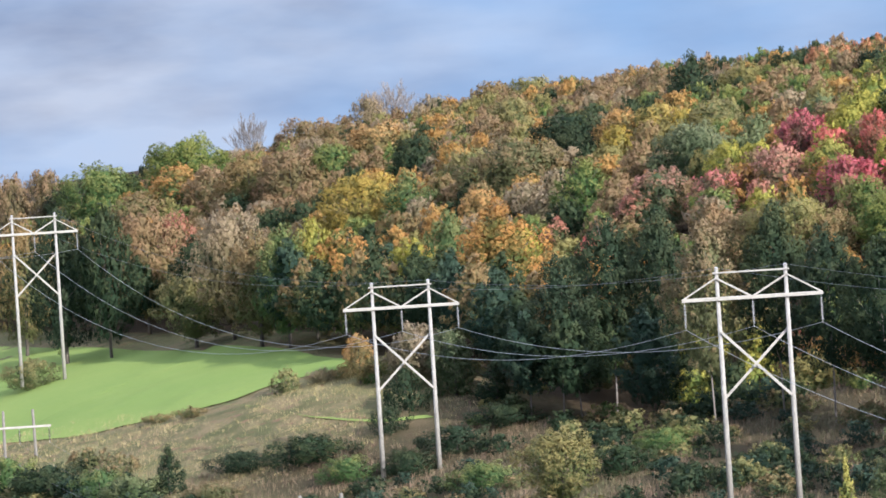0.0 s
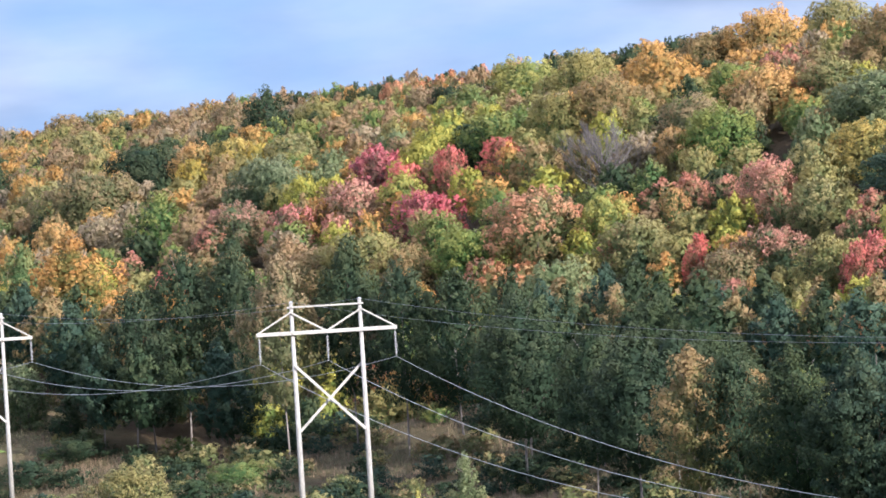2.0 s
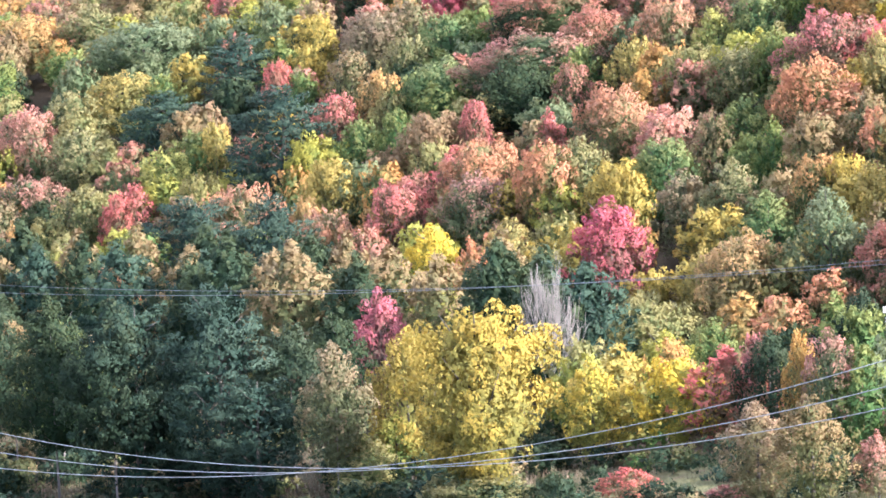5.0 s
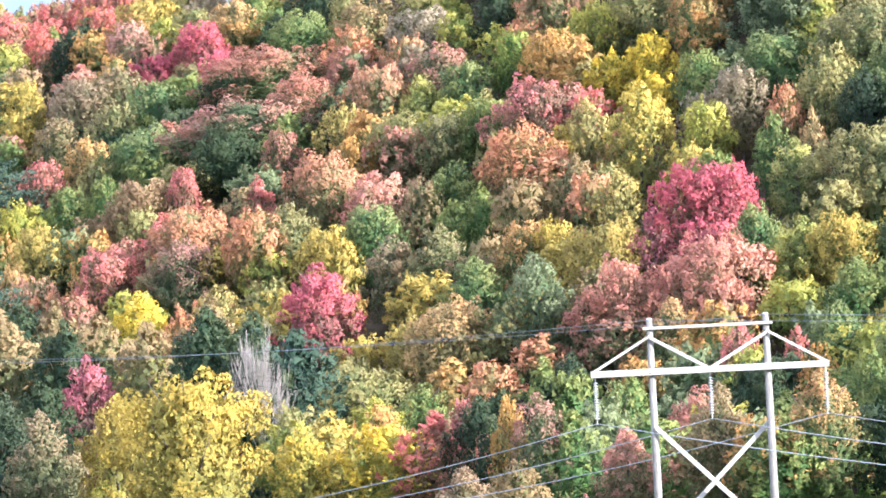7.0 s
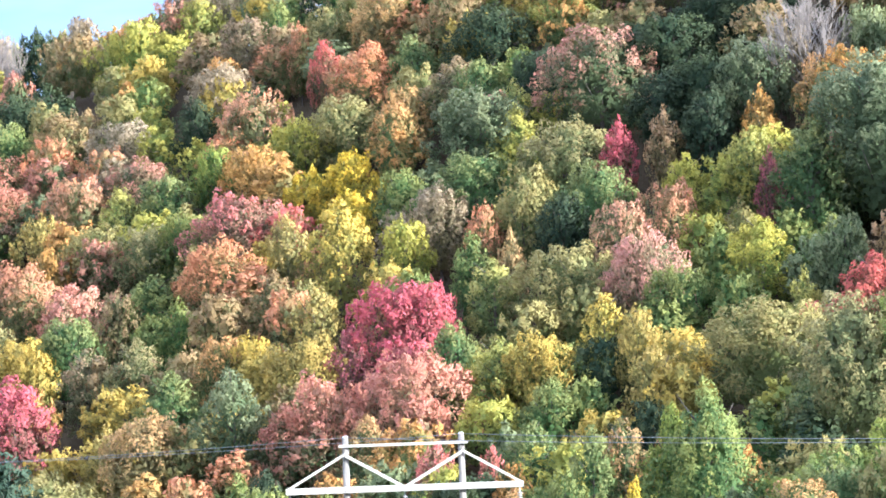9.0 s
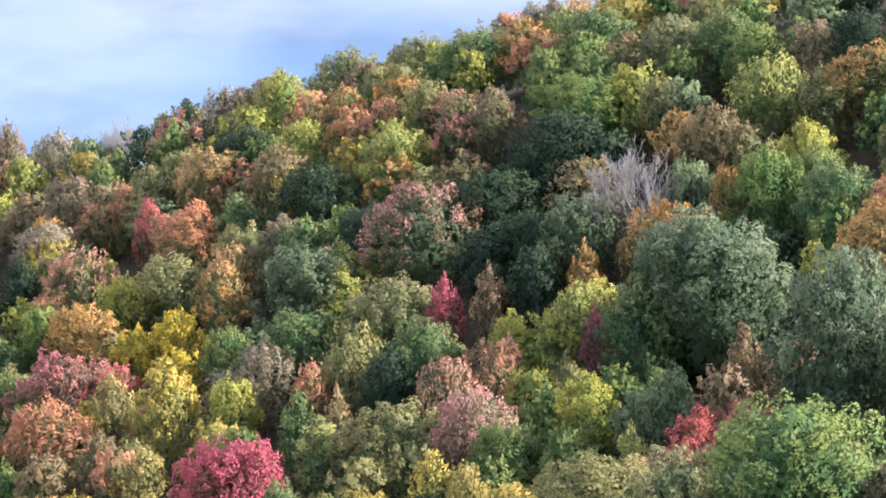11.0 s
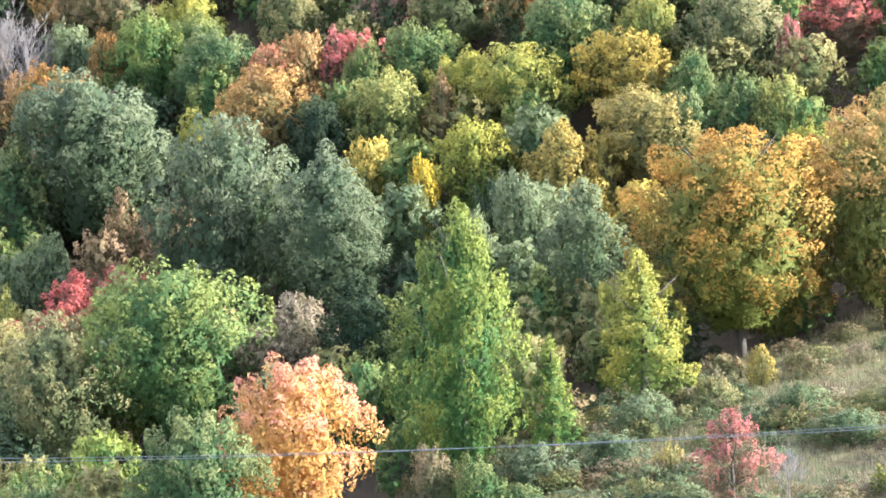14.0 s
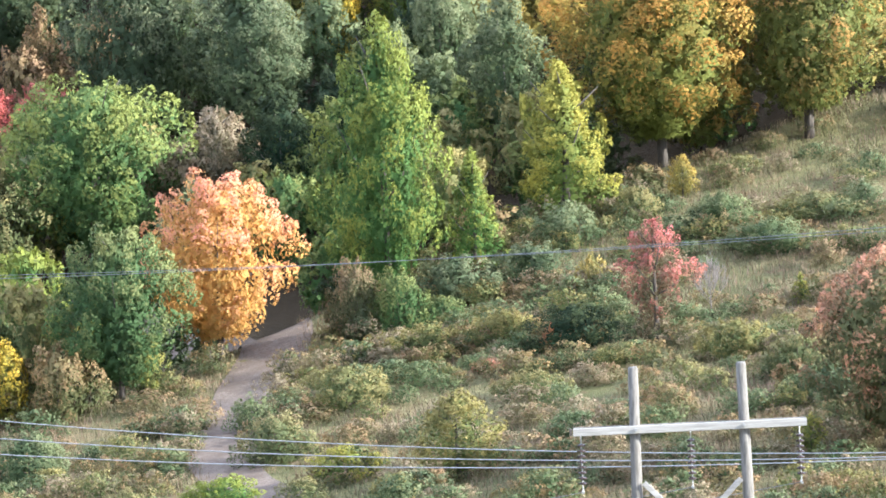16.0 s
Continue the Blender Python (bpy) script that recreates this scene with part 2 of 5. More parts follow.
def straw_material(name, c1, c2):
    k = Nodes(name)
    geo = k.t.nodes.new("ShaderNodeNewGeometry").outputs["Random Per Island"]
    drift = k.noise(k.coords("Object"), 0.12, 4.0)
    c = k.mix(k.ramp(k.math("ADD", k.math("MULTIPLY", geo, 0.35), k.math("MULTIPLY", drift, 0.8)), (0.4, 0.0), (0.72, 1.0)), c1, c2)
    return k.done(k.surface(c, 0.8, spec=0.15))


GROUND, FIELD, ROAD = ground_material(), field_material(), road_material()
STRAW = straw_material("dry_grass_blades", (0.12, 0.115, 0.055), (0.245, 0.18, 0.11))
PALE_STRAW = straw_material("pale_grass_blades", (0.24, 0.22, 0.09), (0.46, 0.37, 0.20))
WEEDS = straw_material("weeds_green_and_brown", (0.10, 0.105, 0.055), (0.23, 0.16, 0.115))

# ---- the lie of the land ----
# u runs along the power line towards the camera's side, v across it and up the wooded hill
AL, AC = Vector((0.383, -0.924)), Vector((0.924, 0.383))
BACK = 150.0
U_KNOTS = [-3000, -700, -507, -414, -367, -290, -200, -126, -60, 60, 2500]
V_KNOTS = [-3000, -150, -90, -40, 0, 25, 50, 100, 160]
RELIEF = [
    [-12, -20, -26, -22, -12, -6, 3, 19, 27],
    [-12, -20, -26, -22, -12.5, -7, 3, 20, 30],
    [-12, -20, -28, -26, -13.7, -9, 1, 18, 28],
    [-12, -20, -30, -29, -14.5, -11, -3, 16, 28],
    [-12, -18, -30, -31, -22.8, -19, -14, 11, 30],
    [-10, -14, -28, -31, -24, -22.5, -19, 5, 37.5],
    [-4, -8, -22, -28, -25, -22.5, -18, 8, 49],
    [0, -4, -16, -25, -22, -18.5, -14, 4, 48],
    [2, -1.6, -12, -22, -19, -16, -12, -3.5, 34],
    [2, -1.4, -10, -20, -17, -14, -10, -4, 18],
    [2, -1.4, -10, -20, -17, -14, -10, -4, 18],
]


def plan(u, v):
    """Ground-plan x, y of a place u along the line and v across it."""
    return u * AL.x + (v + BACK) * AC.x, u * AL.y + (v + BACK) * AC.y


def along(x, y):
    return x * AL.x + y * AL.y, x * AC.x + y * AC.y - BACK


def _table():
    us, vs = np.arange(-1000, 400.1, 5.0), np.arange(-300, 500.1, 5.0)
    vk, rel = V_KNOTS + [260, 3000], [r + [r[-1] + 8, r[-1] + 10] for r in RELIEF]
    cols = np.array([np.interp(vs, vk, r) for r in rel])
    z = np.array([np.interp(us, U_KNOTS, cols[:, j]) for j in range(len(vs))]).T
    kernel = np.exp(-0.5 * (np.arange(-4, 5) / 1.7) ** 2)
    kernel /= kernel.sum()
    for axis in (0, 1):
        pad = [(4, 4) if a == axis else (0, 0) for a in (0, 1)]
        z = np.apply_along_axis(lambda r: np.convolve(r, kernel, "valid"), axis, np.pad(z, pad, "edge"))
    return us, vs, z


US, VS, HEIGHTS = _table()
FLOOR_DROP = 4.0


def ground_z(x, y):
    u, v = along(x, y)
    i = min(max((u - US[0]) / 5.0, 0), len(US) - 1.001)
    j = min(max((v - VS[0]) / 5.0, 0), len(VS) - 1.001)
    a, b = int(i), int(j)
    s, t = i - a, j - b
    z = (HEIGHTS[a, b] * (1 - s) + HEIGHTS[a + 1, b] * s) * (1 - t) + (HEIGHTS[a, b + 1] * (1 - s) + HEIGHTS[a + 1, b + 1] * s) * t
    inside = min(1.0, max(0.0, (v - edge_v(u) - 4.0) / 14.0), max(0.0, (194.0 - v) / 20.0))
    z -= FLOOR_DROP * inside * inside * (3 - 2 * inside)  # the forest floor lies below the brow of the bank
    wave = 0.35 * noise.noise((x * 0.06, y * 0.06, 0.0)) + 0.12 * noise.noise((x * 0.23, y * 0.23, 3.0))
    return EYE + z + wave


def edge_v(u):
    """How far across the line the woods begin."""
    return float(np.interp(u, [-900, -520, -470, -455, -362, -350, -300, -240, -200, -150, -125, -114, -104, -92, -60, 0], [18, 17, 20, 12, 12, 42, 44, 40, 30, 20, 30, 48, 74, 92, 108, 112]))


ROAD_LINE = [(-84, 6), (-98, 20), (-104, 30), (-109, 42), (-114, 54), (-124, 62), (-140, 68)]


def off_road(u, v, clear=1.7):
    for (a, b), (c, d) in zip(ROAD_LINE, ROAD_LINE[1:]):
        t = max(0.0, min(1.0, ((u - a) * (c - a) + (v - b) * (d - b)) / ((c - a) ** 2 + (d - b) ** 2)))
        if math.hypot(u - a - t * (c - a), v - b - t * (d - b)) < clear:
            return False
    return True


def mesh_object(name, verts, faces, material, smooth=False):
    me = bpy.data.meshes.new(name)
    me.from_pydata(verts, [], faces)
    for m in material if isinstance(material, (list, tuple)) else [material]:
        me.materials.append(m)
    if smooth:
        me.shade_smooth()
    me.update()
    return new(name, me)


def spread(lo, hi, step, reach):
    """Even steps from lo to hi, then ever wider ones as far as reach on both sides."""
    mid = list(np.arange(lo, hi + 0.1, step))
    out, d = [], step
    while d < reach:
        out.append(d)
        d *= 1.5
    return [lo - d for d in reversed(out)] + mid + [hi + d for d in out]


def litter_and_bank_shade(u, v):
    """1 under the trees, less on the bracken bank below them, whose shade is put into the ground colour."""
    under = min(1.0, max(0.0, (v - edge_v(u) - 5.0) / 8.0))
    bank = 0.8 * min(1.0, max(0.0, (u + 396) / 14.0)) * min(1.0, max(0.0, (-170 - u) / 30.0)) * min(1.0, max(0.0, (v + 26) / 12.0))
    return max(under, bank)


def build_ground():
    us, vs = spread(-640, 40, 4.0, 3600), spread(-170, 190, 4.0, 3600)
    verts = []
    for u in us:
        for v in vs:
            x, y = plan(u, v)
            verts.append((x, y, ground_z(x, y)))
    n = len(vs)
    faces = [(i * n + j, i * n + j + 1, (i + 1) * n + j + 1, (i + 1) * n + j) for i in range(len(us) - 1) for j in range(n - 1)]
    ob = mesh_object("ground", verts, faces, GROUND, True)
    litter_shade = ob.data.attributes.new("litter_shade", "FLOAT", "POINT")  # 1 under the trees, where dead leaves lie; less where the bank's shade is put in
    litter_shade.data.foreach_set("value", [litter_and_bank_shade(*along(x, y)) for x, y, z in verts])
    return tagged(ob, "rough hillside ground with brown and green grass", "ground", kind="structure")


build_ground()


def drape(name, left, right, rows, cols, lift, material):
    """A sheet between two plan lines, laid on the ground."""
    verts, faces = [], []
    for i in range(rows + 1):
        s = i / rows
        a, b = left(s), right(s)
        for j in range(cols + 1):
            t = j / cols
            x, y = a[0] + (b[0] - a[0]) * t, a[1] + (b[1] - a[1]) * t
            verts.append((x, y, ground_z(x, y) + lift))
    n = cols + 1
    for i in range(rows):
        for j in range(cols):
            faces.append((i * n + j, i * n + j + 1, (i + 1) * n + j + 1, (i + 1) * n + j))
    return mesh_object(name, verts, faces, material, True)


def chain(points):
    """A smooth plan line through points (u, v), as a function of 0..1."""
    pts = [Vector(plan(*p)) for p in points]

    def at(s):
        f = min(s, 0.99999) * (len(pts) - 1)
        i = int(f)
        t = f - i
        p0, p1, p2, p3 = pts[max(i - 1, 0)], pts[i], pts[i + 1], pts[min(i + 2, len(pts) - 1)]
        return 0.5 * (2 * p1 + (p2 - p0) * t + (2 * p0 - 5 * p1 + 4 * p2 - p3) * t * t + (3 * p1 - 3 * p2 + p3 - p0) * t ** 3)

    return at


field = drape("field", chain([(-900, -28), (-520, -27), (-465, -20), (-440, -12.5), (-427, -3.5), (-427, 4), (-421, 11)]), chain([(-900, 16), (-520, 15), (-490, 18), (-470, 18), (-455, 17), (-436, 15), (-418, 13)]), 120, 20, 0.12, FIELD)
tagged(field, "smooth bright green mown hay field", "field", kind="structure")
rut = chain([(-428, -4), (-415, -3), (-405, -2), (-399, -0.5), (-392, 3), (-388, 8)])
farm_track = drape("track", lambda s: rut(s) + Vector((-0.5, 0.9)) * 0.9, lambda s: rut(s) - Vector((-0.5, 0.9)) * 0.9, 40, 3, 0.10, FIELD)
tagged(farm_track, "grassy green farm track through tan grass", "track", kind="structure")
mid_line = chain(ROAD_LINE)


def road_edge(side):
    def at(s):
        p, q = mid_line(max(s - 0.01, 0.0)), mid_line(min(s + 0.01, 1.0))
        d = (q - p).normalized()
        half = 1.5 + 0.8 * min(1.0, s * 2.2) + 0.35 * noise.noise((s * 14.0, side * 5.0, 0.0))
        return mid_line(s) + Vector((-d.y, d.x)) * half * side
    return at


track = drape("road", road_edge(-1), road_edge(1), 90, 8, 0.08, ROAD)
tagged(track, "dirt track with fallen leaves curving into the woods", "road", kind="structure")

# ---- trees ----
def part(name, verts, faces, material, parent, label="", smooth=False):
    ob = mesh_object(name, verts, faces, material, smooth)
    ob.parent = parent
    if label:
        tagged(ob, label)
    return ob


class Tubes:
    """Gathers tapered tubes into one mesh."""

    def __init__(self):
        self.v, self.f = [], []

    def run(self, points, radii, sides=5):
        start = len(self.v)
        for i, p in enumerate(points):
            p = Vector(p)
            d = (Vector(points[min(i + 1, len(points) - 1)]) - Vector(points[max(i - 1, 0)])).normalized()
            side = d.cross(Vector((0.31, 0.9, 0.17))).normalized()
            up = d.cross(side)
            for k in range(sides):
                a = 2 * math.pi * k / sides
                self.v.append(tuple(p + float(radii[i]) * (math.cos(a) * side + math.sin(a) * up)))
        for i in range(len(points) - 1):
            for k in range(sides):
                a, b = start + i * sides + k, start + i * sides + (k + 1) % sides
                self.f.append((a, b, b + sides, a + sides))
        self.f.append(tuple(start + k for k in range(sides))[::-1])
        self.f.append(tuple(start + (len(points) - 1) * sides + k for k in range(sides)))

    def box(self, a, b, w, h, up=(0, 0, 1)):
        a, b = Vector(a), Vector(b)
        d = (b - a).normalized()
        s = d.cross(Vector(up)).normalized()
        t = s.cross(d)
        n = len(self.v)
        c = min(w, h) * 0.12
        ring = [(w / 2 - c, h / 2), (w / 2, h / 2 - c), (w / 2, -h / 2 + c), (w / 2 - c, -h / 2), (-w / 2 + c, -h / 2), (-w / 2, -h / 2 + c), (-w / 2, h / 2 - c), (-w / 2 + c, h / 2)]
        for p in (a, b):
            for i, j in ring:
                self.v.append(tuple(p + s * i + t * j))
        for k in range(8):
            m = (k + 1) % 8
            self.f.append((n + k, n + m, n + 8 + m, n + 8 + k))
        self.f.append(tuple(n + k for k in range(8))[::-1])
        self.f.append(tuple(n + 8 + k for k in range(8)))


def wood(rng, height, spread_r, fork, limbs, radius, sides=5):
    """Trunk and limbs of a broad-leaved tree."""
    t = Tubes()
    lean = rng.normal(0, 0.02, 2)
    axis = [(lean[0] * z * height + 0.1 * math.sin(3 * z), lean[1] * z * height, z * height) for z in np.linspace(-0.03, 0.86, 7)]
    t.run(axis, [radius * (1.25 - 1.1 * z) for z in np.linspace(0, 1, 7)], sides + 1)
    for i in range(limbs):
        z = height * (fork + (0.82 - fork) * (i + rng.random()) / limbs)
        a = 2.4 * i + rng.normal(0, 0.3)
        reach = spread_r * (0.95 - 0.45 * z / height) * rng.uniform(0.7, 1.0)
        rise = reach * rng.uniform(0.5, 1.1)
        c, s = math.cos(a), math.sin(a)
        o = lean * z
        t.run([(o[0], o[1], z), (o[0] + 0.5 * reach * c, o[1] + 0.5 * reach * s, z + 0.35 * rise), (o[0] + reach * c, o[1] + reach * s, min(z + rise, height * 0.95))],
              [radius * 0.42, radius * 0.26, radius * 0.07], 4)
    return t.v, t.f


def outline(shape, z):
    """Radius of the crown, 0..1, at its height z, 0..1."""
    if shape == "round":
        return math.sqrt(max(0.0, 1 - (1.9 * z - 0.9) ** 2)) if z > 0.47 else 0.38 + 0.62 * math.sin(z / 0.47 * math.pi / 2)
    if shape == "oval":
        return max(0.0, math.sin(math.pi * (0.08 + 0.92 * z) ** 0.85)) ** 0.75
    if shape == "cone":
        return (1 - z) ** 0.8 * 0.98 + 0.05
    if shape == "open":
        return max(0.0, math.sin(math.pi * (0.12 + 0.86 * z))) ** 0.8 * (0.8 + 0.3 * math.sin(17 * z))
    if shape == "spread":
        return max(0.0, 1 - (1.5 * z - 0.6) ** 2) ** 0.6
    return max(0.0, math.sin(math.pi * (0.2 + 0.8 * z))) ** 0.6


def sprays(rng, p, normal, axis, length, ratio):
    """One small pointed spray of leaves at each p."""
    axis = axis - normal * (axis * normal).sum(1)[:, None]
    axis /= np.linalg.norm(axis, axis=1)[:, None] + 1e-9
    side = np.cross(normal, axis)
    length = length[:, None]
    return np.stack([p - axis * length * 0.4 + side * length * ratio, p - axis * length * 0.5 - side * length * ratio, p + axis * length * 0.6], 1).reshape(-1, 3)


def crown(rng, shape, height, width, base, clumps, leaves, leaf, stretch=1.25, needle=False):
    """A crown of leaf sprays gathered in plumes at the ends of the limbs, with coarser sprays inside.
    Also gives, for each spray, how early its leaves turn: first at the tips of the plumes and the top of the crown."""
    r0 = width / 2
    tall = height - base
    lobes = rng.uniform(0, 6.28, 4)

    def edge_at(z, a):
        lump = 1 + 0.13 * math.sin(2 * a + lobes[0] + 3 * z) + 0.11 * math.sin(3 * a + lobes[1] - 5 * z) + 0.08 * math.sin(5 * a + lobes[2] + 7 * z)
        return outline(shape, z) * r0 * lump

    rows = []
    while len(rows) < clumps:
        z = rng.random() ** 0.85
        a = rng.uniform(0, 2 * math.pi)
        edge = edge_at(z, a)
        if rng.random() > edge / r0 + 0.12:
            continue
        deep = rng.choice([1.03, 1.0, 0.97, 0.9, 0.74])
        size = width * rng.choice([0.042, 0.055, 0.066, 0.08, 0.10])
        r = max(0.0, edge - size * 0.6) * deep
        rows.append((r * math.cos(a), r * math.sin(a), base + z * tall * 0.92 + rng.uniform(-0.03, 0.05) * tall, size, z, rng.random(), deep))
    rows = np.array(rows)
    c, s, level, luck, deep = rows[:, :3], rows[:, 3], rows[:, 4], rows[:, 5], rows[:, 6]
    out = c * np.array([1, 1, 0.0]) / r0
    out[:, 2] = (c[:, 2] - base - 0.4 * tall) / tall
    if needle:  # flat plumes that reach outwards
        lead = out * np.array([1, 1, 0.0]) + np.array([0, 0, 0.28]) + 0.16 * rng.normal(size=c.shape)
    else:
        lead = 0.9 * out * np.array([1, 1, 0.4]) + np.array([0, 0, 0.62]) + 0.2 * rng.normal(size=c.shape)
    lead /= np.linalg.norm(lead, axis=1)[:, None]
    per = np.maximum(4, (leaves * 0.86 * s ** 2 / (s ** 2).sum()).astype(int))
    k = np.repeat(np.arange(clumps), per)
    n = len(k)
    tip = rng.random(n) ** 0.8
    ring = rng.normal(size=(n, 3))
    ring -= lead[k] * (ring * lead[k]).sum(1)[:, None]
    ring /= np.linalg.norm(ring, axis=1)[:, None] + 1e-9
    if needle:
        ring = ring * np.array([1.25, 1.25, 0.5])
    girth = s[k] * np.sqrt(np.clip(1 - (2 * tip - 1) ** 2, 0.05, 1)) * (1.2 - 0.5 * tip) * rng.uniform(0.55, 1.1, n)
    p = c[k] + lead[k] * ((tip - 0.45) * (3.2 if needle else 2.3 * stretch) * s[k])[:, None] + ring * girth[:, None]
    d = ring + lead[k] * ((tip - 0.4) * 1.5)[:, None]
    d /= np.linalg.norm(d, axis=1)[:, None]
    normal = d + 0.45 * rng.normal(size=(n, 3)) + np.array([0, 0, 0.25])
    normal /= np.linalg.norm(normal, axis=1)[:, None]
    axis = 0.75 * rng.normal(size=(n, 3)) + 0.7 * lead[k] + np.array([0, 0, 0.25])
    v = sprays(rng, p, normal, axis, leaf * rng.uniform(0.65, 1.4, n) * (1.5 if needle else 1.0), 0.2 if needle else 0.42)
    puff = 0.75 * d + 1.35 * out[k] + 0.22 * (normal - d) + np.array([0, 0, 0.1])
    puff /= np.linalg.norm(puff, axis=1)[:, None]
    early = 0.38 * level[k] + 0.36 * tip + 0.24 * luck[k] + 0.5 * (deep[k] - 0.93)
    # the inner leaves
    m = max(24, int(leaves * (0.02 if shape == "open" else 0.15)))
    z, a = rng.random(m) ** 0.9, rng.uniform(0, 2 * math.pi, m)
    r = np.array([edge_at(zz, aa) for zz, aa in zip(z, a)]) * rng.uniform(0.25, 0.68, m)
    p = np.stack([r * np.cos(a), r * np.sin(a), base + z * tall * 0.88], 1)
    d = np.stack([np.cos(a), np.sin(a), z - 0.4], 1)
    d = d / np.linalg.norm(d, axis=1)[:, None]
    normal = d + 0.35 * rng.normal(size=(m, 3))
    normal /= np.linalg.norm(normal, axis=1)[:, None]
    v = np.concatenate([v, sprays(rng, p, normal, rng.normal(size=(m, 3)), np.full(m, max(leaf * 1.7, width * 0.055)), 0.45)])
    puff = np.concatenate([puff, d])
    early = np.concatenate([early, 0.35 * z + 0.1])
    return v, np.arange(len(v)).reshape(-1, 3), np.repeat(puff, 3, axis=0), np.repeat(early, 3)


def quick_mesh(name, v, f, material, normals=None, early=None):
    me = bpy.data.meshes.new(name)
    me.vertices.add(len(v))
    me.vertices.foreach_set("co", np.asarray(v, dtype=np.float32).ravel())
    me.loops.add(f.size)
    me.loops.foreach_set("vertex_index", f.ravel().astype(np.int32))
    me.polygons.add(len(f))
    me.polygons.foreach_set("loop_start", np.arange(0, f.size, f.shape[1], dtype=np.int32))
    me.materials.append(material)
    me.update(calc_edges=True)
    if normals is not None:
        me.shade_smooth()
        me.normals_split_custom_set_from_vertices(normals.tolist())
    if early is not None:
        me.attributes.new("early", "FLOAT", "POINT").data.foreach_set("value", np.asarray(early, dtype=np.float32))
    return me


def crown_of(model):
    """Points, corner normals and turning times of a model tree's crown."""
    leafy = [o for o in model.children if o.name.startswith("crown")][0].data
    co, nn = np.empty(len(leafy.vertices) * 3, dtype=np.float32), np.empty(len(leafy.loops) * 3, dtype=np.float32)
    early = np.empty(len(leafy.vertices), dtype=np.float32)
    leafy.vertices.foreach_get("co", co)
    leafy.corner_normals.foreach_get("vector", nn)
    leafy.attributes["early"].data.foreach_get("value", early)
    return co.reshape(-1, 3), nn.reshape(-1, 3), early


SHAPES = {  # crown form: outline, height, width, crown base, clumps, leaf sprays, spray length, upward stretch
    "round": ("round", 8.5, 7.4, 1.2, 170, 4200, 0.40, 0.9),
    "oval": ("oval", 9.0, 6.4, 1.0, 160, 3900, 0.37, 0.95),
    "tall": ("oval", 12.0, 6.4, 3.2, 170, 4400, 0.38, 1.05),
    "cone": ("cone", 8.0, 4.8, 0.4, 130, 3200, 0.31, 0.95),
    "spread": ("spread", 8.5, 8.8, 1.6, 180, 4600, 0.44, 0.85),
    "open": ("open", 7.5, 4.6, 1.3, 100, 3600, 0.28, 1.4),
    "shrub": ("shrub", 2.6, 4.0, 0.02, 80, 1800, 0.24, 1.0),
    "brush": ("shrub", 2.6, 4.0, 0.02, 100, 3200, 0.19, 1.0),
}


DETAIL = [(7.5, 0.31), (3.8, 0.43), (2.1, 0.57), (1.1, 0.78), (0.3, 1.35)]  # leaf sprays, near to far: how many, how large


def make_tree(kind, shape, seed, far=1):
    """A model tree: an Empty at its foot with a trunk and a crown."""
    rng = np.random.default_rng(seed)
    form, h, w, base, clumps, leaves, leaf, stretch = SHAPES[shape]
    root = new(kind)
    if shape in ("shrub", "brush"):
        wv, wf = wood(rng, h * 0.8, w * 0.4, 0.05, 6, 0.05, 4)
    else:
        wv, wf = wood(rng, h, w * 0.5, 0.22, 8, 0.07 if shape == "tall" else 0.17)
    part("trunk", wv, wf, TWIG if shape == "tall" else BARK, root, smooth=True)
    many, size = DETAIL[far] if far < 4 or shape not in ("shrub", "brush") else (0.25, 1.35) if shape == "shrub" else (0.33, 0.9)
    leaves, leaf = int(leaves * many), leaf * size
    clumps = clumps if far < 4 else clumps // 2
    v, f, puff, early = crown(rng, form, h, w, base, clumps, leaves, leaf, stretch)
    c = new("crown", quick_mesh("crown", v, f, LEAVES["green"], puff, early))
    c.parent = root
    root["h"], root["w"] = h, w
    return root


def make_pine(kind, seed, far=1):
    rng = np.random.default_rng(seed)
    root = new(kind)
    h, w = 15.0, 9.0
    wv, wf = wood(rng, h * 1.08, w * 0.42, 0.12, 14, 0.26)
    part("trunk", wv, wf, BARK, root, smooth=True)
    v, f, puff, early = crown(rng, "round", h, w, 0.8, 110, int(4600 * DETAIL[far][0]), 0.46 * DETAIL[far][1], 1.0, needle=True)
    c = new("crown", quick_mesh("crown", v, f, LEAVES["pine"], puff, early))
    c.parent = root
    root["h"], root["w"] = h, w
    return root


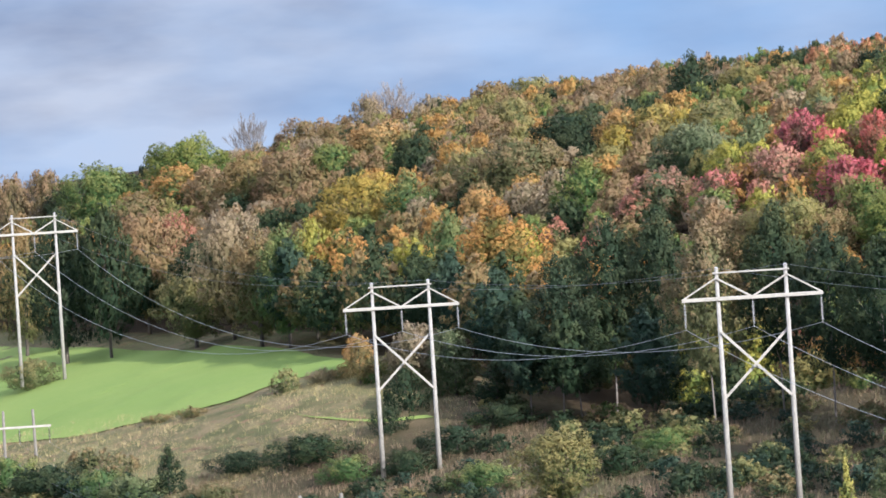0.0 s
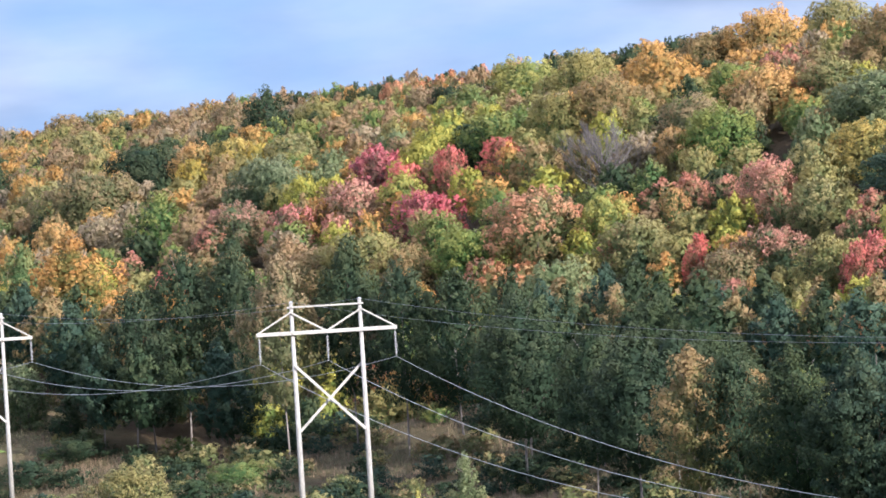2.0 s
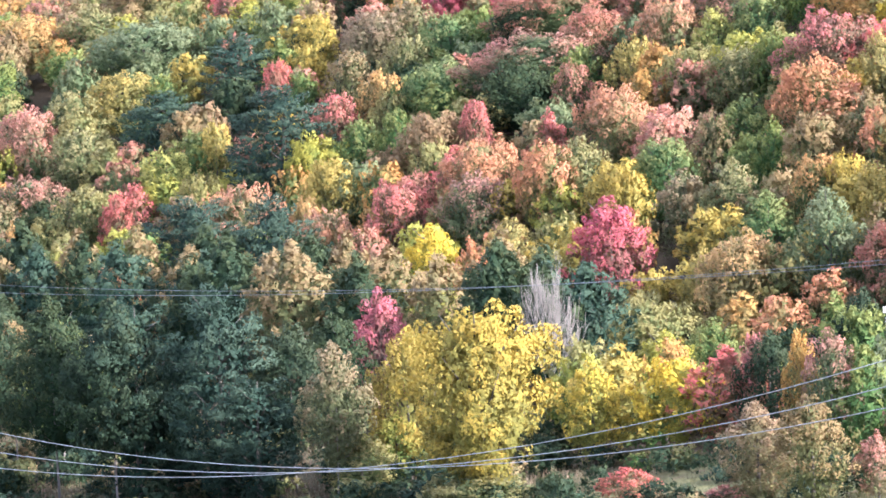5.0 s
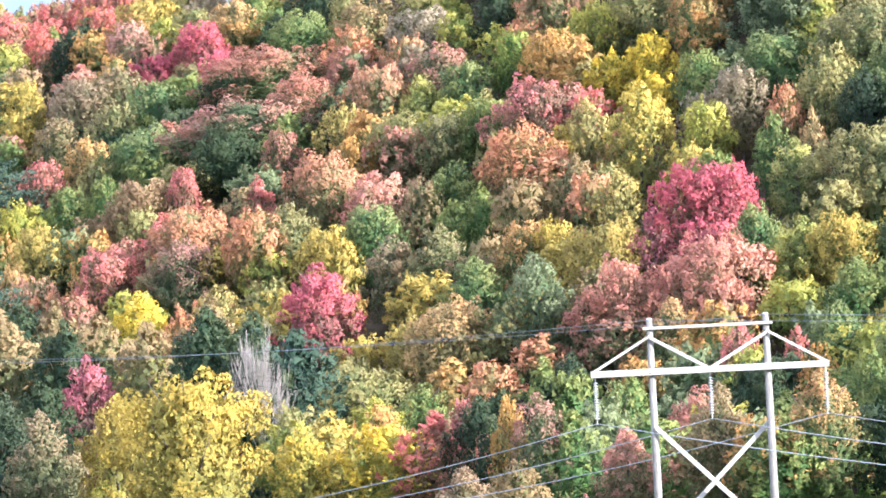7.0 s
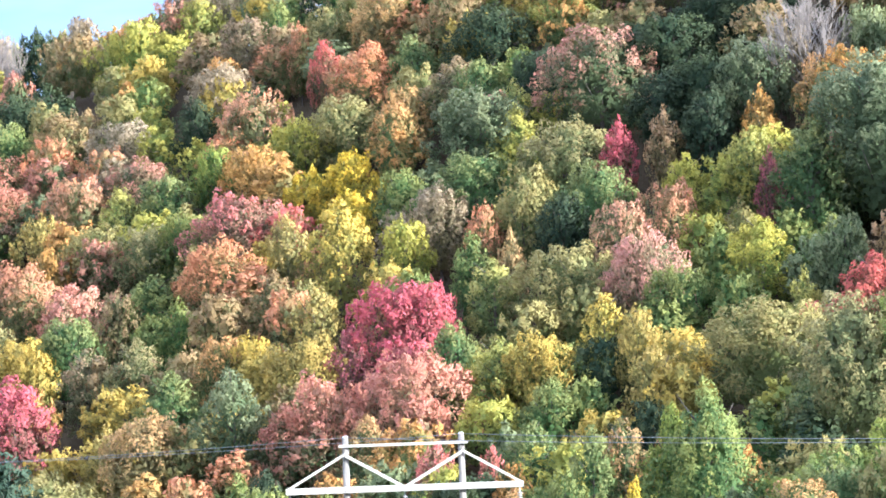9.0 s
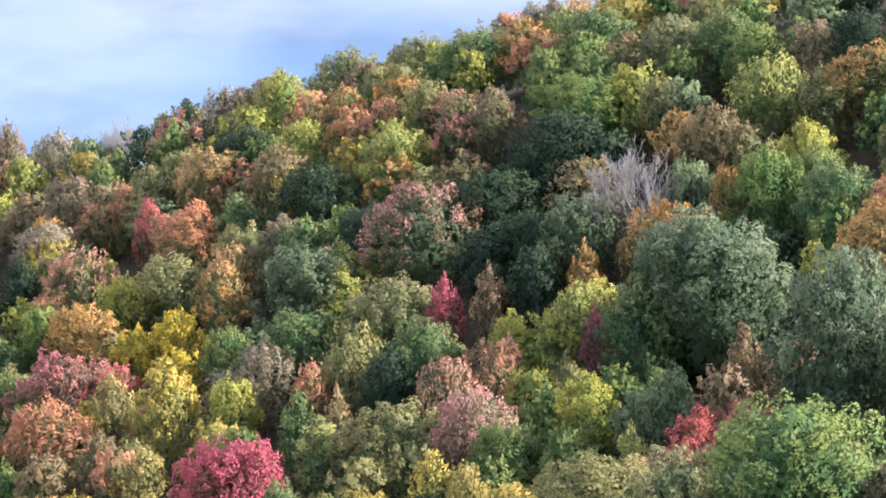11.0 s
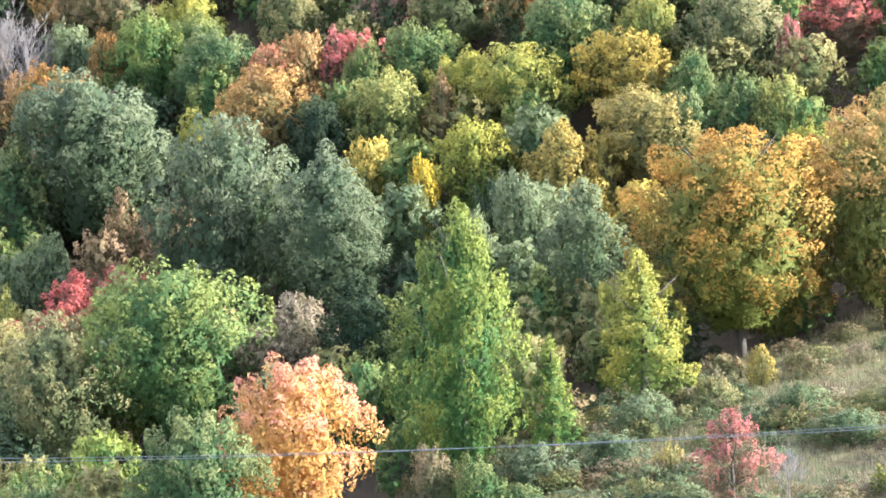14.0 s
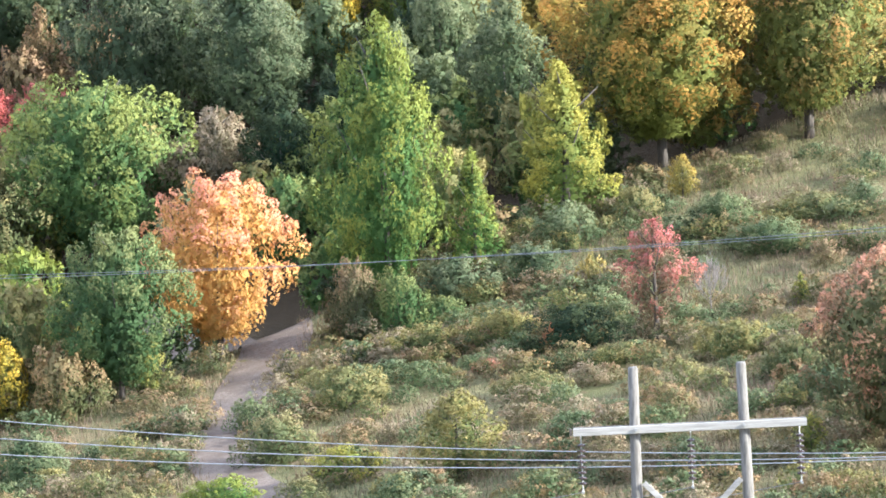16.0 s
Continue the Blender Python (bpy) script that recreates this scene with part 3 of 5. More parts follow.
def make_bare(kind, seed):
    """A leafless tree: trunk, limbs and a haze of fine upright twigs."""
    rng = np.random.default_rng(seed)
    root = new(kind)
    t, twigs = Tubes(), Tubes()
    h, w = 11.0, 9.0
    t.run([(0, 0, -0.3), (0.1, 0, 2.0), (0.05, 0.1, 4.5), (0.0, 0, 7.5)], [0.20, 0.15, 0.10, 0.04], 6)

    def grow(p, d, length, radius, depth):
        q = p + d * length * 0.5 + Vector(rng.normal(0, 0.06 * length, 3).tolist())
        e = p + d * length
        (t if depth < 1 else twigs).run([p, q, e], [radius, radius * 0.75, radius * 0.45], 4 if depth < 1 else 3)
        if depth < 3:
            for _ in range(5 if depth == 0 else 4):
                nd = (d + Vector(rng.normal(0, 0.38, 3).tolist()) + Vector((0, 0, 0.55))).normalized()
                grow(p + d * length * rng.uniform(0.3, 1.0), nd, length * rng.uniform(0.5, 0.75), max(radius * 0.5, 0.02), depth + 1)

    for i in range(15):
        a = 2.4 * i + rng.normal(0, 0.2)
        d = Vector((math.cos(a) * 0.8, math.sin(a) * 0.8, 0.65 + 0.05 * i)).normalized()
        grow(Vector((0, 0, 1.8 + 0.36 * i)), d, 4.2 - 0.13 * i, 0.055, 0)
    part("trunk", t.v, t.f, TWIG, root, smooth=True)
    part("crown", twigs.v, twigs.f, TWIG, root, "fine bare grey twigs")
    root["h"], root["w"] = h, w
    return root


KINDS = {  # plain name of the tree by its crown form
    "round": "maple_tree", "oval": "ash_tree", "tall": "aspen_tree", "cone": "birch_tree", "spread": "oak_tree", "open": "sapling", "pine": "pine_tree", "bare": "bare_tree", "shrub": "shrub", "brush": "shrub"}
FORM_WORDS = {"round": "maple with rounded crown", "oval": "ash tree with oval crown", "tall": "tall narrow aspen tree", "cone": "young tree with pointed crown",
              "spread": "spreading oak tree", "open": "open-crowned maple sapling", "shrub": "leafy shrub"}
COLOUR_WORDS = {"deep": "dark green", "green": "green", "fresh": "fresh green", "lime": "yellow-green", "olive": "olive green", "bronze": "bronze and olive", "turning": "green and orange",
                "blush": "green and red", "gold": "golden yellow", "yellow": "bright yellow", "amber": "orange", "coral": "coral orange", "rust": "rusty brown", "sunset": "coral and yellow", "red": "red",
                "crimson": "crimson", "pink": "pink", "silver": "grey-green", "pine": "blue-green", "tan": "tan", "maple": "yellow-green and orange"}
MODELS = {}
for shape in SHAPES:
    for far in range(5):
        MODELS[shape, far] = [make_tree(KINDS[shape], shape, 11 * i + len(shape) + 100 * far, far) for i in range(3)]
for far in range(5):
    MODELS["pine", far] = [make_pine("pine_tree", 40 + i, far) for i in range(2)]
    MODELS["bare", far] = [make_bare("bare_tree", 60 + i) for i in range(2)]
dice = random.Random(5)
PLANTED, PLANTED_AS = [], []


def plant(shape, colour, u, v, height, width, sink=0.15):
    """One tree at u along the line and v across it."""
    x, y = plan(u, v)
    where = "in the rough meadow" if shape in ("shrub", "open") else "on the wooded hillside" if v > 45 else "at the wood's edge"
    finest = MODELS[shape, 0][0]
    reach = math.hypot(x, y) * finest["w"] / width
    far = 0 if reach < 130 and shape != "shrub" else 1 if reach < 240 else 2 if reach < 400 else 3
    model = dice.choice(MODELS[shape, far])
    sw, sh = width / model["w"], height / model["h"]
    m = Matrix.Translation((x, y, ground_z(x, y) - sink)) @ Matrix.Rotation(dice.uniform(0, 6.28), 4, "Z") @ Matrix.Diagonal((sw, sw, sh, 1))
    ob = copy_thing(model, m)
    if shape not in ("pine", "bare"):
        for c in ob.children:
            if c.name.startswith("crown"):
                c.material_slots[0].link = "OBJECT"
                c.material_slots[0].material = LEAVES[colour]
    if shape == "pine":
        tagged(ob, "blue-green pine tree with plumed boughs " + where, "tree")
    elif shape == "bare":
        tagged(ob, "leafless grey tree with fine twigs " + where, "tree")
    else:
        tagged(ob, COLOUR_WORDS[colour] + " " + FORM_WORDS[shape] + " " + where, "shrub" if shape == "shrub" else "tree")
    PLANTED.append((x, y, width))
    PLANTED_AS.append("deep" if shape == "pine" else colour)
    return ob

# ---- power lines ----
def insulator(root, x, z, length, discs, material, radius):
    t = Tubes()
    t.run([(0, 0, 0), (0, 0, -length)], [0.025, 0.025], 5)
    string = part("insulator", t.v, t.f, STEEL, root)
    string.location = (x, 0, z)
    gap = (length - 0.45) / discs
    t = Tubes()
    t.run([(0, 0, gap * 0.34), (0, 0, gap * 0.12), (0, 0, -gap * 0.15), (0, 0, -gap * 0.22)], [0.04, radius, radius, 0.05], 8)
    first = part("disc", t.v, t.f, material, string)
    first.location = (0, 0, -0.25 - gap * 0.5)
    for i in range(1, discs):
        disc = new("disc", first.data)
        disc.parent = string
        disc.location = (0, 0, -0.25 - gap * (i + 0.5))
    t = Tubes()
    t.run([(x, -0.22, z - length), (x, 0.22, z - length)], [0.05, 0.05], 6)
    part("clamp", t.v, t.f, STEEL, root)


def tall_pylon(x, y, top, height, turn, wood_material):
    """A two-pole transmission structure with a braced cross-arm and an X-brace."""
    root = new("pylon")
    h, s = height, 3.05
    for sx in (-s, s):
        t = Tubes()
        t.run([(sx, 0, -1.0), (sx, 0, h * 0.4), (sx, 0, h)], [0.29, 0.24, 0.17], 10)
        part("pole", t.v, t.f, wood_material, root, smooth=True)
        t = Tubes()
        t.run([(sx, 0, h), (sx, 0, h + 0.08)], [0.18, 0.12], 10)
        part("pole_cap", t.v, t.f, STEEL, root)
    for name, a, b, w, d in (
            ("cross_arm", (-6.25, -0.26, h - 2.75), (6.25, -0.26, h - 2.75), 0.22, 0.34),
            ("tie_bar", (-s - 0.35, -0.22, h - 0.45), (s + 0.35, -0.22, h - 0.45), 0.12, 0.15),
            ("brace", (-s, -0.24, h - 0.85), (-6.1, -0.24, h - 2.62), 0.10, 0.14),
            ("brace", (s, -0.24, h - 0.85), (6.1, -0.24, h - 2.62), 0.10, 0.14),
            ("brace", (-s, -0.24, h - 0.95), (-0.15, -0.24, h - 2.62), 0.12, 0.17),
            ("brace", (s, -0.24, h - 0.95), (0.15, -0.24, h - 2.62), 0.12, 0.17),
            ("cross_brace", (-s + 0.1, -0.30, h - 5.7), (s - 0.1, -0.30, h - 11.6), 0.12, 0.24),
            ("cross_brace", (s - 0.1, 0.30, h - 5.7), (-s + 0.1, 0.30, h - 11.6), 0.12, 0.24)):
        t = Tubes()
        t.box(a, b, w, d)
        part(name, t.v, t.f, ARM_PALE, root)
    for sx in (-s, s):
        t = Tubes()
        t.run([(sx, -0.45, h - 2.75), (sx, 0.35, h - 2.75)], [0.05, 0.05], 6)
        part("bolt", t.v, t.f, STEEL, root)
    for ix in (-6.05, 0, 6.05):
        insulator(root, ix, h - 2.9, 2.45, 14, GLAZED, 0.13)
    root.matrix_basis = pose(x, y, top - h, 0, 0, turn)
    return tagged(root, "pale two-pole transmission pylon with braced cross-arm", "pylon", "tall pylons of the power line")


def low_pylon(x, y, top, height, turn, braced=True):
    """A smaller wooden two-pole structure with one plank cross-arm."""
    root = new("wooden_pylon")
    h, s = height, 1.85
    for sx in (-s, s):
        t = Tubes()
        bend = 0.05 * sx
        t.run([(sx, 0, -0.8), (sx + bend, 0, h * 0.5), (sx, 0, h - 0.06), (sx, 0, h)], [0.25, 0.215, 0.175, 0.14], 12)
        part("pole", t.v, t.f, POLE_GREY, root, smooth=True)
    for side in (-0.24, 0.24):
        t = Tubes()
        t.box((-4.0, side, h - 2.15), (4.0, side, h - 2.15), 0.11, 0.27)
        part("cross_arm", t.v, t.f, ARM_PALE if side < 0 else POLE_GREY, root, "pale weathered timber plank")
    t = Tubes()
    t.box((-4.08, -0.3, h - 2.15), (-4.08, 0.3, h - 2.15), 0.08, 0.2)
    part("end_block", t.v, t.f, BARK, root)
    for sx in (-s, s):
        t = Tubes()
        t.run([(sx, -0.36, h - 2.15), (sx, 0.36, h - 2.15)], [0.06, 0.06], 6)
        part("bolt", t.v, t.f, STEEL, root)
        if not braced:
            continue
        t = Tubes()
        t.box((sx * 0.9, -0.2, h - 4.0), (-sx * 0.9, -0.2 if sx < 0 else 0.2, h - 7.4), 0.10, 0.19)
        part("cross_brace", t.v, t.f, ARM_PALE, root)
    for ix in (-3.75, 0.02, 3.75):
        insulator(root, ix, h - 2.28, 1.95, 8, PORCELAIN, 0.15)
    root.matrix_basis = pose(x, y, top - h, 0, 0, turn)
    return tagged(root, "grey weathered wooden two-pole power pylon with plank cross-arm", "pylon", "low wooden pylons")


TALL = [  # x, y, height of the top, pole length, turn
    (-58.1, 524.2, EYE + 9.9, 23.7, 3.0),
    (-4.9, 395.6, EYE - 2.3, 20.6, -1.0),
    (27.1, 325.6, EYE - 2.5, 21.5, -6.0),
    (87.1, 172.9, EYE - 5.4, 20.5, -27.0),
    (163.0, 2.0, EYE + 6.0, 22.0, -60.0),
]
pylons = [tall_pylon(*row, POLE_PALE if i < 3 else POLE_GREY) for i, row in enumerate(TALL)]
LOW = [
    (-54.5, 460.5, EYE - 15.7, 13.5, 4.0, False),
    (-12.4, 329.6, EYE - 20.5, 12.5, 0.0),
    (88.6, 89.6, EYE - 8.4, 14.2, -42.0),
]
low = [low_pylon(*row) for row in LOW]


def wire(a, b, sag, radius, material, label, name="power_cable"):
    t = Tubes()
    a, b = Vector(a), Vector(b)
    n = 40
    pts = [a.lerp(b, i / n) - Vector((0, 0, 4 * sag * (i / n) * (1 - i / n))) for i in range(n + 1)]
    t.run(pts, [radius] * (n + 1), 5)
    ob = mesh_object(name, [tuple(Vector(v) - a) for v in t.v], t.f, material, True)
    ob.location = a
    return tagged(ob, label, "cable", "cables of the power line")


def spot(ob, x, z):
    return ob.matrix_world @ Vector((x, 0, z))


SAGS = [6.8, 2.7, 9.8, 9.0]
SHIELD_SAGS = [3.5, 1.2, 3.0, 4.4]
bpy.context.view_layer.update()
for i in range(len(pylons) - 1):
    p, q = pylons[i], pylons[i + 1]
    for ix in (-6.05, 0, 6.05):
        wire(spot(p, ix, TALL[i][3] - 5.35), spot(q, ix, TALL[i + 1][3] - 5.35), SAGS[i], 0.026, WIRE, "bright aluminium conductor sagging between pylons")
    for ix in (-3.05, 3.05):
        wire(spot(p, ix, TALL[i][3]), spot(q, ix, TALL[i + 1][3]), SHIELD_SAGS[i], 0.014, WIRE_DARK, "thin dark shield wire strung between pylon tops")
far_end = Vector((-140.0, 724.0, EYE + 22.0))
for ix in (-6.05, 0, 6.05):
    wire(spot(pylons[0], ix, TALL[0][3] - 5.35), far_end + Vector((ix, 0, 0)), 6.0, 0.03, WIRE, "bright aluminium conductor sagging between pylons")
for i in range(2):
    for ix in (-3.75, 0.02, 3.75):
        wire(spot(low[i], ix, LOW[i][3] - 4.23), spot(low[i + 1], ix, LOW[i + 1][3] - 4.23), (2.5, 8.5)[i], 0.012, WIRE_DARK, "thin dark conductor sagging between wooden pylons")

# ---- the trees that can be told apart: along u, across v, height, width ----
for place in [
    (-183.8, 120.2, 11.8, 10.8), (-285.3, 164.8, 9.6, 6.7), (-327.6, 153.3, 12.5, 9.3), (-321.7, 152.4, 10.8, 6.9), (-206.7, 37.4, 13.1, 5.3), (-215.4, 48.5, 11, 4.1),
    (-390.7, 91.4, 10.8, 12), (-780.3, 128.3, 14, 11.5), (-769.1, 158.5, 14.9, 15.9), (-84, 54, 3.6, 2.5),
]:
    plant("bare", "tan", *place)
for place in [
    (-385, 15, 5.7, 5.5), (-393, -22, 5.9, 4.2),
]:
    plant("cone", "deep", *place)
for place in [
    (-104, 63, 8.5, 4.3), (-108, 71, 5.8, 4),
]:
    plant("cone", "fresh", *place)
for place in [
    (-102.5, 74.2, 11, 7.7), (-79, 56, 2.2, 1.3), (-252, -13, 8.9, 2.9), (-118, 92, 6, 3.7),
]:
    plant("cone", "lime", *place)
for place in [
    (-119.4, 93.8, 9, 2.6), (-271, 2, 8.8, 5),
]:
    plant("cone", "silver", *place)
for place in [
    (-85, 48, 7.6, 4.7),
]:
    plant("open", "red", *place)
for place in [
    (-138.4, 115.4, 9, 3.1), (-183.5, 112.1, 9, 3.3), (-195.9, 92.2, 9, 3.2), (-324.8, 68.7, 9, 4.1), (-174.1, 30.9, 9, 3.1), (-409.6, 8.1, 6.5, 4.2),
    (-418, 11, 4.9, 3.3),
]:
    plant("oval", "amber", *place)
for place in [
    (-197.9, 65.4, 9, 5.6), (-170.7, 30.2, 9, 4.8),
]:
    plant("oval", "blush", *place)
for place in [
    (-226.2, 122.5, 9, 6.8), (-308.7, 60.2, 9, 5.8), (-156.2, 12.8, 7.5, 4.7), (-219.3, 87.8, 9, 5.3), (-231.2, 76.4, 9, 6.2), (-151.5, 26.6, 9, 4.5),
    (-327.4, 63, 9, 7.5), (-559.5, 10.1, 24, 10.1), (-472.5, 18.3, 16.7, 9.6),
]:
    plant("oval", "bronze", *place)
for place in [
    (-241.3, 127.1, 10.2, 8.3), (-301, 65.3, 9, 4.2), (-248.1, 66.1, 9, 4.6),
]:
    plant("oval", "coral", *place)
for place in [
    (-176.9, 103.7, 9, 2.7), (-196.3, 108.4, 9, 3.4), (-224.3, 35.4, 12.6, 5.8), (-200.6, 76.5, 9, 4.5), (-229.6, 65.7, 12.3, 8.2),
]:
    plant("oval", "crimson", *place)
for place in [
    (-274.7, 164.7, 9.8, 6.9), (-182.5, 15.3, 2.6, 3.4), (-178, 31.7, 9, 4.9), (-166.8, 49.9, 9.1, 4.5), (-191, 55.3, 9, 4.9), (-555.3, 127.6, 13.2, 9.7),
    (-527.1, 6.9, 24, 10.5),
]:
    plant("oval", "deep", *place)
for place in [
    (-107.6, 57.7, 18.9, 8.1), (-143.7, 47.9, 15, 8.1), (-136, 48.8, 9.8, 5), (-146.8, 48, 13.8, 5.1),
]:
    plant("oval", "fresh", *place)
for place in [
    (-124.2, 107.8, 10.5, 6), (-246.9, 69.8, 9, 5.7), (-206.9, 23.3, 12.3, 6.1), (-211.6, 84.8, 9, 4.9), (-215.6, 62.9, 9, 4.2), (-96, 79, 3.3, 2.2),
]:
    plant("oval", "gold", *place)
for place in [
    (-171.8, 102.7, 12.3, 7.7), (-200, 92, 9, 4.4), (-173.1, 68.2, 9, 5.8), (-148.3, 66.6, 9, 5.5), (-235.3, 89.2, 9, 7), (-227.1, 83.9, 9, 4.5),
    (-216, 71, 9.2, 6.7), (-202.2, 50.6, 9, 5.9), (-180.7, 49, 9, 3.7), (-169.3, 60.9, 9, 5.6), (-158.4, 54.2, 10.8, 4.9), (-156.6, 48.5, 9.7, 4.8),
    (-375.8, 89.2, 9, 5.4), (-528.3, 63.8, 12.1, 8.9), (-473.9, 68.7, 11.1, 8.2), (-440.8, 33.6, 18.4, 8.3), (-462.3, 18.7, 17.2, 8.6),
]:
    plant("oval", "green", *place)
for place in [
    (-185.3, 103.2, 9, 5.5), (-171.3, 93.8, 9, 6.5), (-160.9, 84.7, 9, 3.5), (-193.9, 87.4, 9, 5.9), (-252.7, 155.5, 11.3, 8.3), (-214.3, 116.3, 9, 5.1),
    (-311.4, 66.1, 9, 6.6), (-210.6, 111.8, 9, 5.3), (-204.3, 47, 9.4, 6.4), (-183, 74.4, 9, 6), (-464.2, 23.4, 17.3, 7.8), (-453, 33.1, 14.5, 10.2),
    (-116, 41, 4.3, 2.6), (-65, 20, 2.2, 1.6), (-207, 22, 6, 4.8),
]:
    plant("oval", "lime", *place)
for place in [
    (-174.7, 96.2, 9, 4.2), (-205.7, 17.8, 5.1, 5.1), (-188, 13.6, 3.1, 7), (-226.1, 77.3, 9, 6.1), (-83, 17, 5, 4.6),
]:
    plant("oval", "olive", *place)
for place in [
    (-153.5, 15.8, 4.4, 2.8), (-245.8, 87.8, 9, 5.4), (-159, 26, 6.5, 4.5), (-167.6, 43.3, 9.6, 5.6),
]:
    plant("oval", "pink", *place)
for place in [
    (-125.6, 135.8, 9, 2.2), (-151.5, 121, 9, 3.2), (-172.3, 106.6, 9, 2.4), (-155.1, 85.5, 10.2, 6.1), (-315.2, 78.1, 9, 5.1), (-263.8, 90.6, 9, 4.3),
    (-177, 16.9, 2.6, 3.8), (-164, 12.9, 2, 2.8), (-269.7, 82.5, 9, 3.7), (-179.4, 31.9, 9, 3.3), (-176.4, 58.3, 9, 4.3), (-170, 57.1, 9, 2.8),
    (-345.5, 75.5, 9, 4.3),
]:
    plant("oval", "red", *place)
for place in [
    (-192.2, 109.6, 9, 3.4), (-159.9, 100.1, 9, 3.6), (-162.4, 14.4, 6.9, 5.2), (-605.6, 145.5, 11.1, 8.2),
]:
    plant("oval", "rust", *place)
for place in [
    (-203.7, 65.6, 12.2, 6.7), (-404.9, 23.7, 9, 4.6), (-393.8, 13.8, 8.2, 5.6),
]:
    plant("oval", "silver", *place)
for place in [
    (-133.6, 81.8, 9, 6), (-402.7, 13.2, 7.6, 6.8), (-401, 11, 8.2, 5.1),
]:
    plant("oval", "tan", *place)
for place in [
    (-157.3, 56.3, 10.4, 5), (-186.8, 62.6, 9, 5.9), (-164.6, 53, 9, 3.9), (-143.9, 27.3, 9.2, 6.2), (-460.4, 26.4, 16.4, 11.1), (-420.8, 32.2, 19.2, 15.1),
]:
    plant("oval", "turning", *place)
for place in [
    (-177.6, 81.2, 9, 4.1), (-255.4, 67.6, 10, 6.4), (-192.3, 28.3, 7.9, 4.8), (-209.7, 24.7, 3.8, 2.9), (-216.8, 93.9, 12.1, 6.5), (-137.6, 31.4, 9, 2.4),
    (-122, 35, 5.7, 2.9),
]:
    plant("oval", "yellow", *place)
for place in [
    (-335.4, 108.2, 9.8, 9.3), (-330.7, 94, 10, 10.7), (-303.4, 88.6, 14, 12.7), (-292.9, 68.8, 13.2, 10.6), (-269.6, 60.5, 16.6, 10.6), (-223.2, 10.5, 16.4, 8.2),
    (-216.3, 13.2, 16.6, 9.2), (-224.1, 15, 11.2, 7.8), (-212.2, 13.3, 10.3, 7.5),
]:
    plant("pine", "pine", *place)
for place in [
    (-183.7, 129.5, 9, 2.9), (-229.9, 118.9, 9, 4.9), (-302.4, 101.7, 9, 5.5), (-313.6, 134.1, 9, 6.6), (-256.5, 96.8, 9, 5.6), (-380.8, 95.9, 9, 4.7),
    (-566, 87.5, 9, 5.3), (-514.5, 94.7, 9.4, 8.9), (-498.4, 63.2, 9, 8.5),
]:
    plant("round", "amber", *place)
for place in [
    (-150.1, 127.7, 9, 5), (-279.2, 111.7, 9, 7.3), (-334.5, 77.7, 9, 8.4), (-267.5, 69.5, 9, 6), (-260.5, 77.8, 9, 7.2), (-259.7, 112.4, 9, 7.1),
    (-270.8, 100.5, 9, 4.5), (-364.1, 87.1, 9, 6), (-445.2, 66.5, 10, 9.5), (-556.6, 35, 18.5, 8.2),
]:
    plant("round", "blush", *place)
for place in [
    (-181.5, 130.9, 9, 5.8), (-213, 139.6, 9, 5.7), (-239.1, 137.6, 9, 6.5), (-311.6, 105.3, 9, 5.6), (-285.7, 126.8, 9, 6.9), (-237.2, 86.6, 9, 5.2),
    (-390.9, 138.2, 11.6, 11), (-315.5, 117.5, 9, 6.5), (-450.1, 147.6, 10.9, 10.3), (-416.6, 108.9, 10.8, 10.2), (-387.8, 103.3, 10.2, 9.7), (-335.6, 73.2, 9, 7.7),
    (-326.8, 64.8, 9, 6.1), (-677.4, 67.5, 11.8, 11.1), (-641.4, 78.2, 13.8, 13), (-402.5, 58.1, 10, 9.5), (-392.2, 63.6, 9, 8.5),
]:
    plant("round", "bronze", *place)
for place in [
    (-156.1, 119.2, 9, 5.2), (-229.4, 143.4, 9, 3.9), (-260.4, 137.9, 9, 3.4), (-202.3, 96.5, 9, 3.9), (-182.4, 96.7, 10.5, 5.9), (-379.1, 74.3, 12.7, 11.5),
    (-61, 20, 10.1, 8),
]:
    plant("round", "coral", *place)
for place in [
    (-196.2, 81.6, 10.2, 5.3), (-198.1, 80.6, 11, 8.7), (-406, 73.6, 9, 7.3), (-444.1, 87.9, 9, 7),
]:
    plant("round", "crimson", *place)
# three near u -197, v 119 are added to darken a shaded gully
for place in [
    (-136, 134.9, 9, 7.7), (-128.6, 135, 9, 6.6), (-115.6, 134.8, 9, 4.8), (-150.5, 135.4, 9, 6.2), (-201.5, 123.7, 9.4, 8.9), (-192.9, 117.3, 9, 8),
    (-196.4, 115.5, 9, 6.9), (-199.3, 128.1, 9, 6.6), (-148.3, 111.9, 9, 5.8), (-188.9, 111.9, 9, 5.6), (-173.1, 143.3, 9, 6.6), (-248.7, 144.7, 9, 8.1),
    (-228.2, 130.6, 9.5, 8.8), (-198.3, 131, 9.5, 9), (-214.1, 121.3, 9, 6.6), (-293.7, 114.4, 9, 7.6), (-299.8, 133.6, 9.1, 8.6), (-262.4, 123.9, 9, 5.3),
    (-194.4, 97.6, 9, 4.9), (-340.3, 131.8, 9, 6.2), (-496.2, 163.9, 9.2, 6.1), (-586.6, 89.9, 10.5, 9.9), (-518.1, 11, 22.8, 9.4),
]:
    plant("round", "deep", *place)
for place in [
    (-135.2, 50.6, 9.9, 5.9), (-139.6, 74.1, 15, 13.1), (-170.2, 121.4, 10.7, 7), (-250.4, 113.6, 9, 4.7),
]:
    plant("round", "fresh", *place)
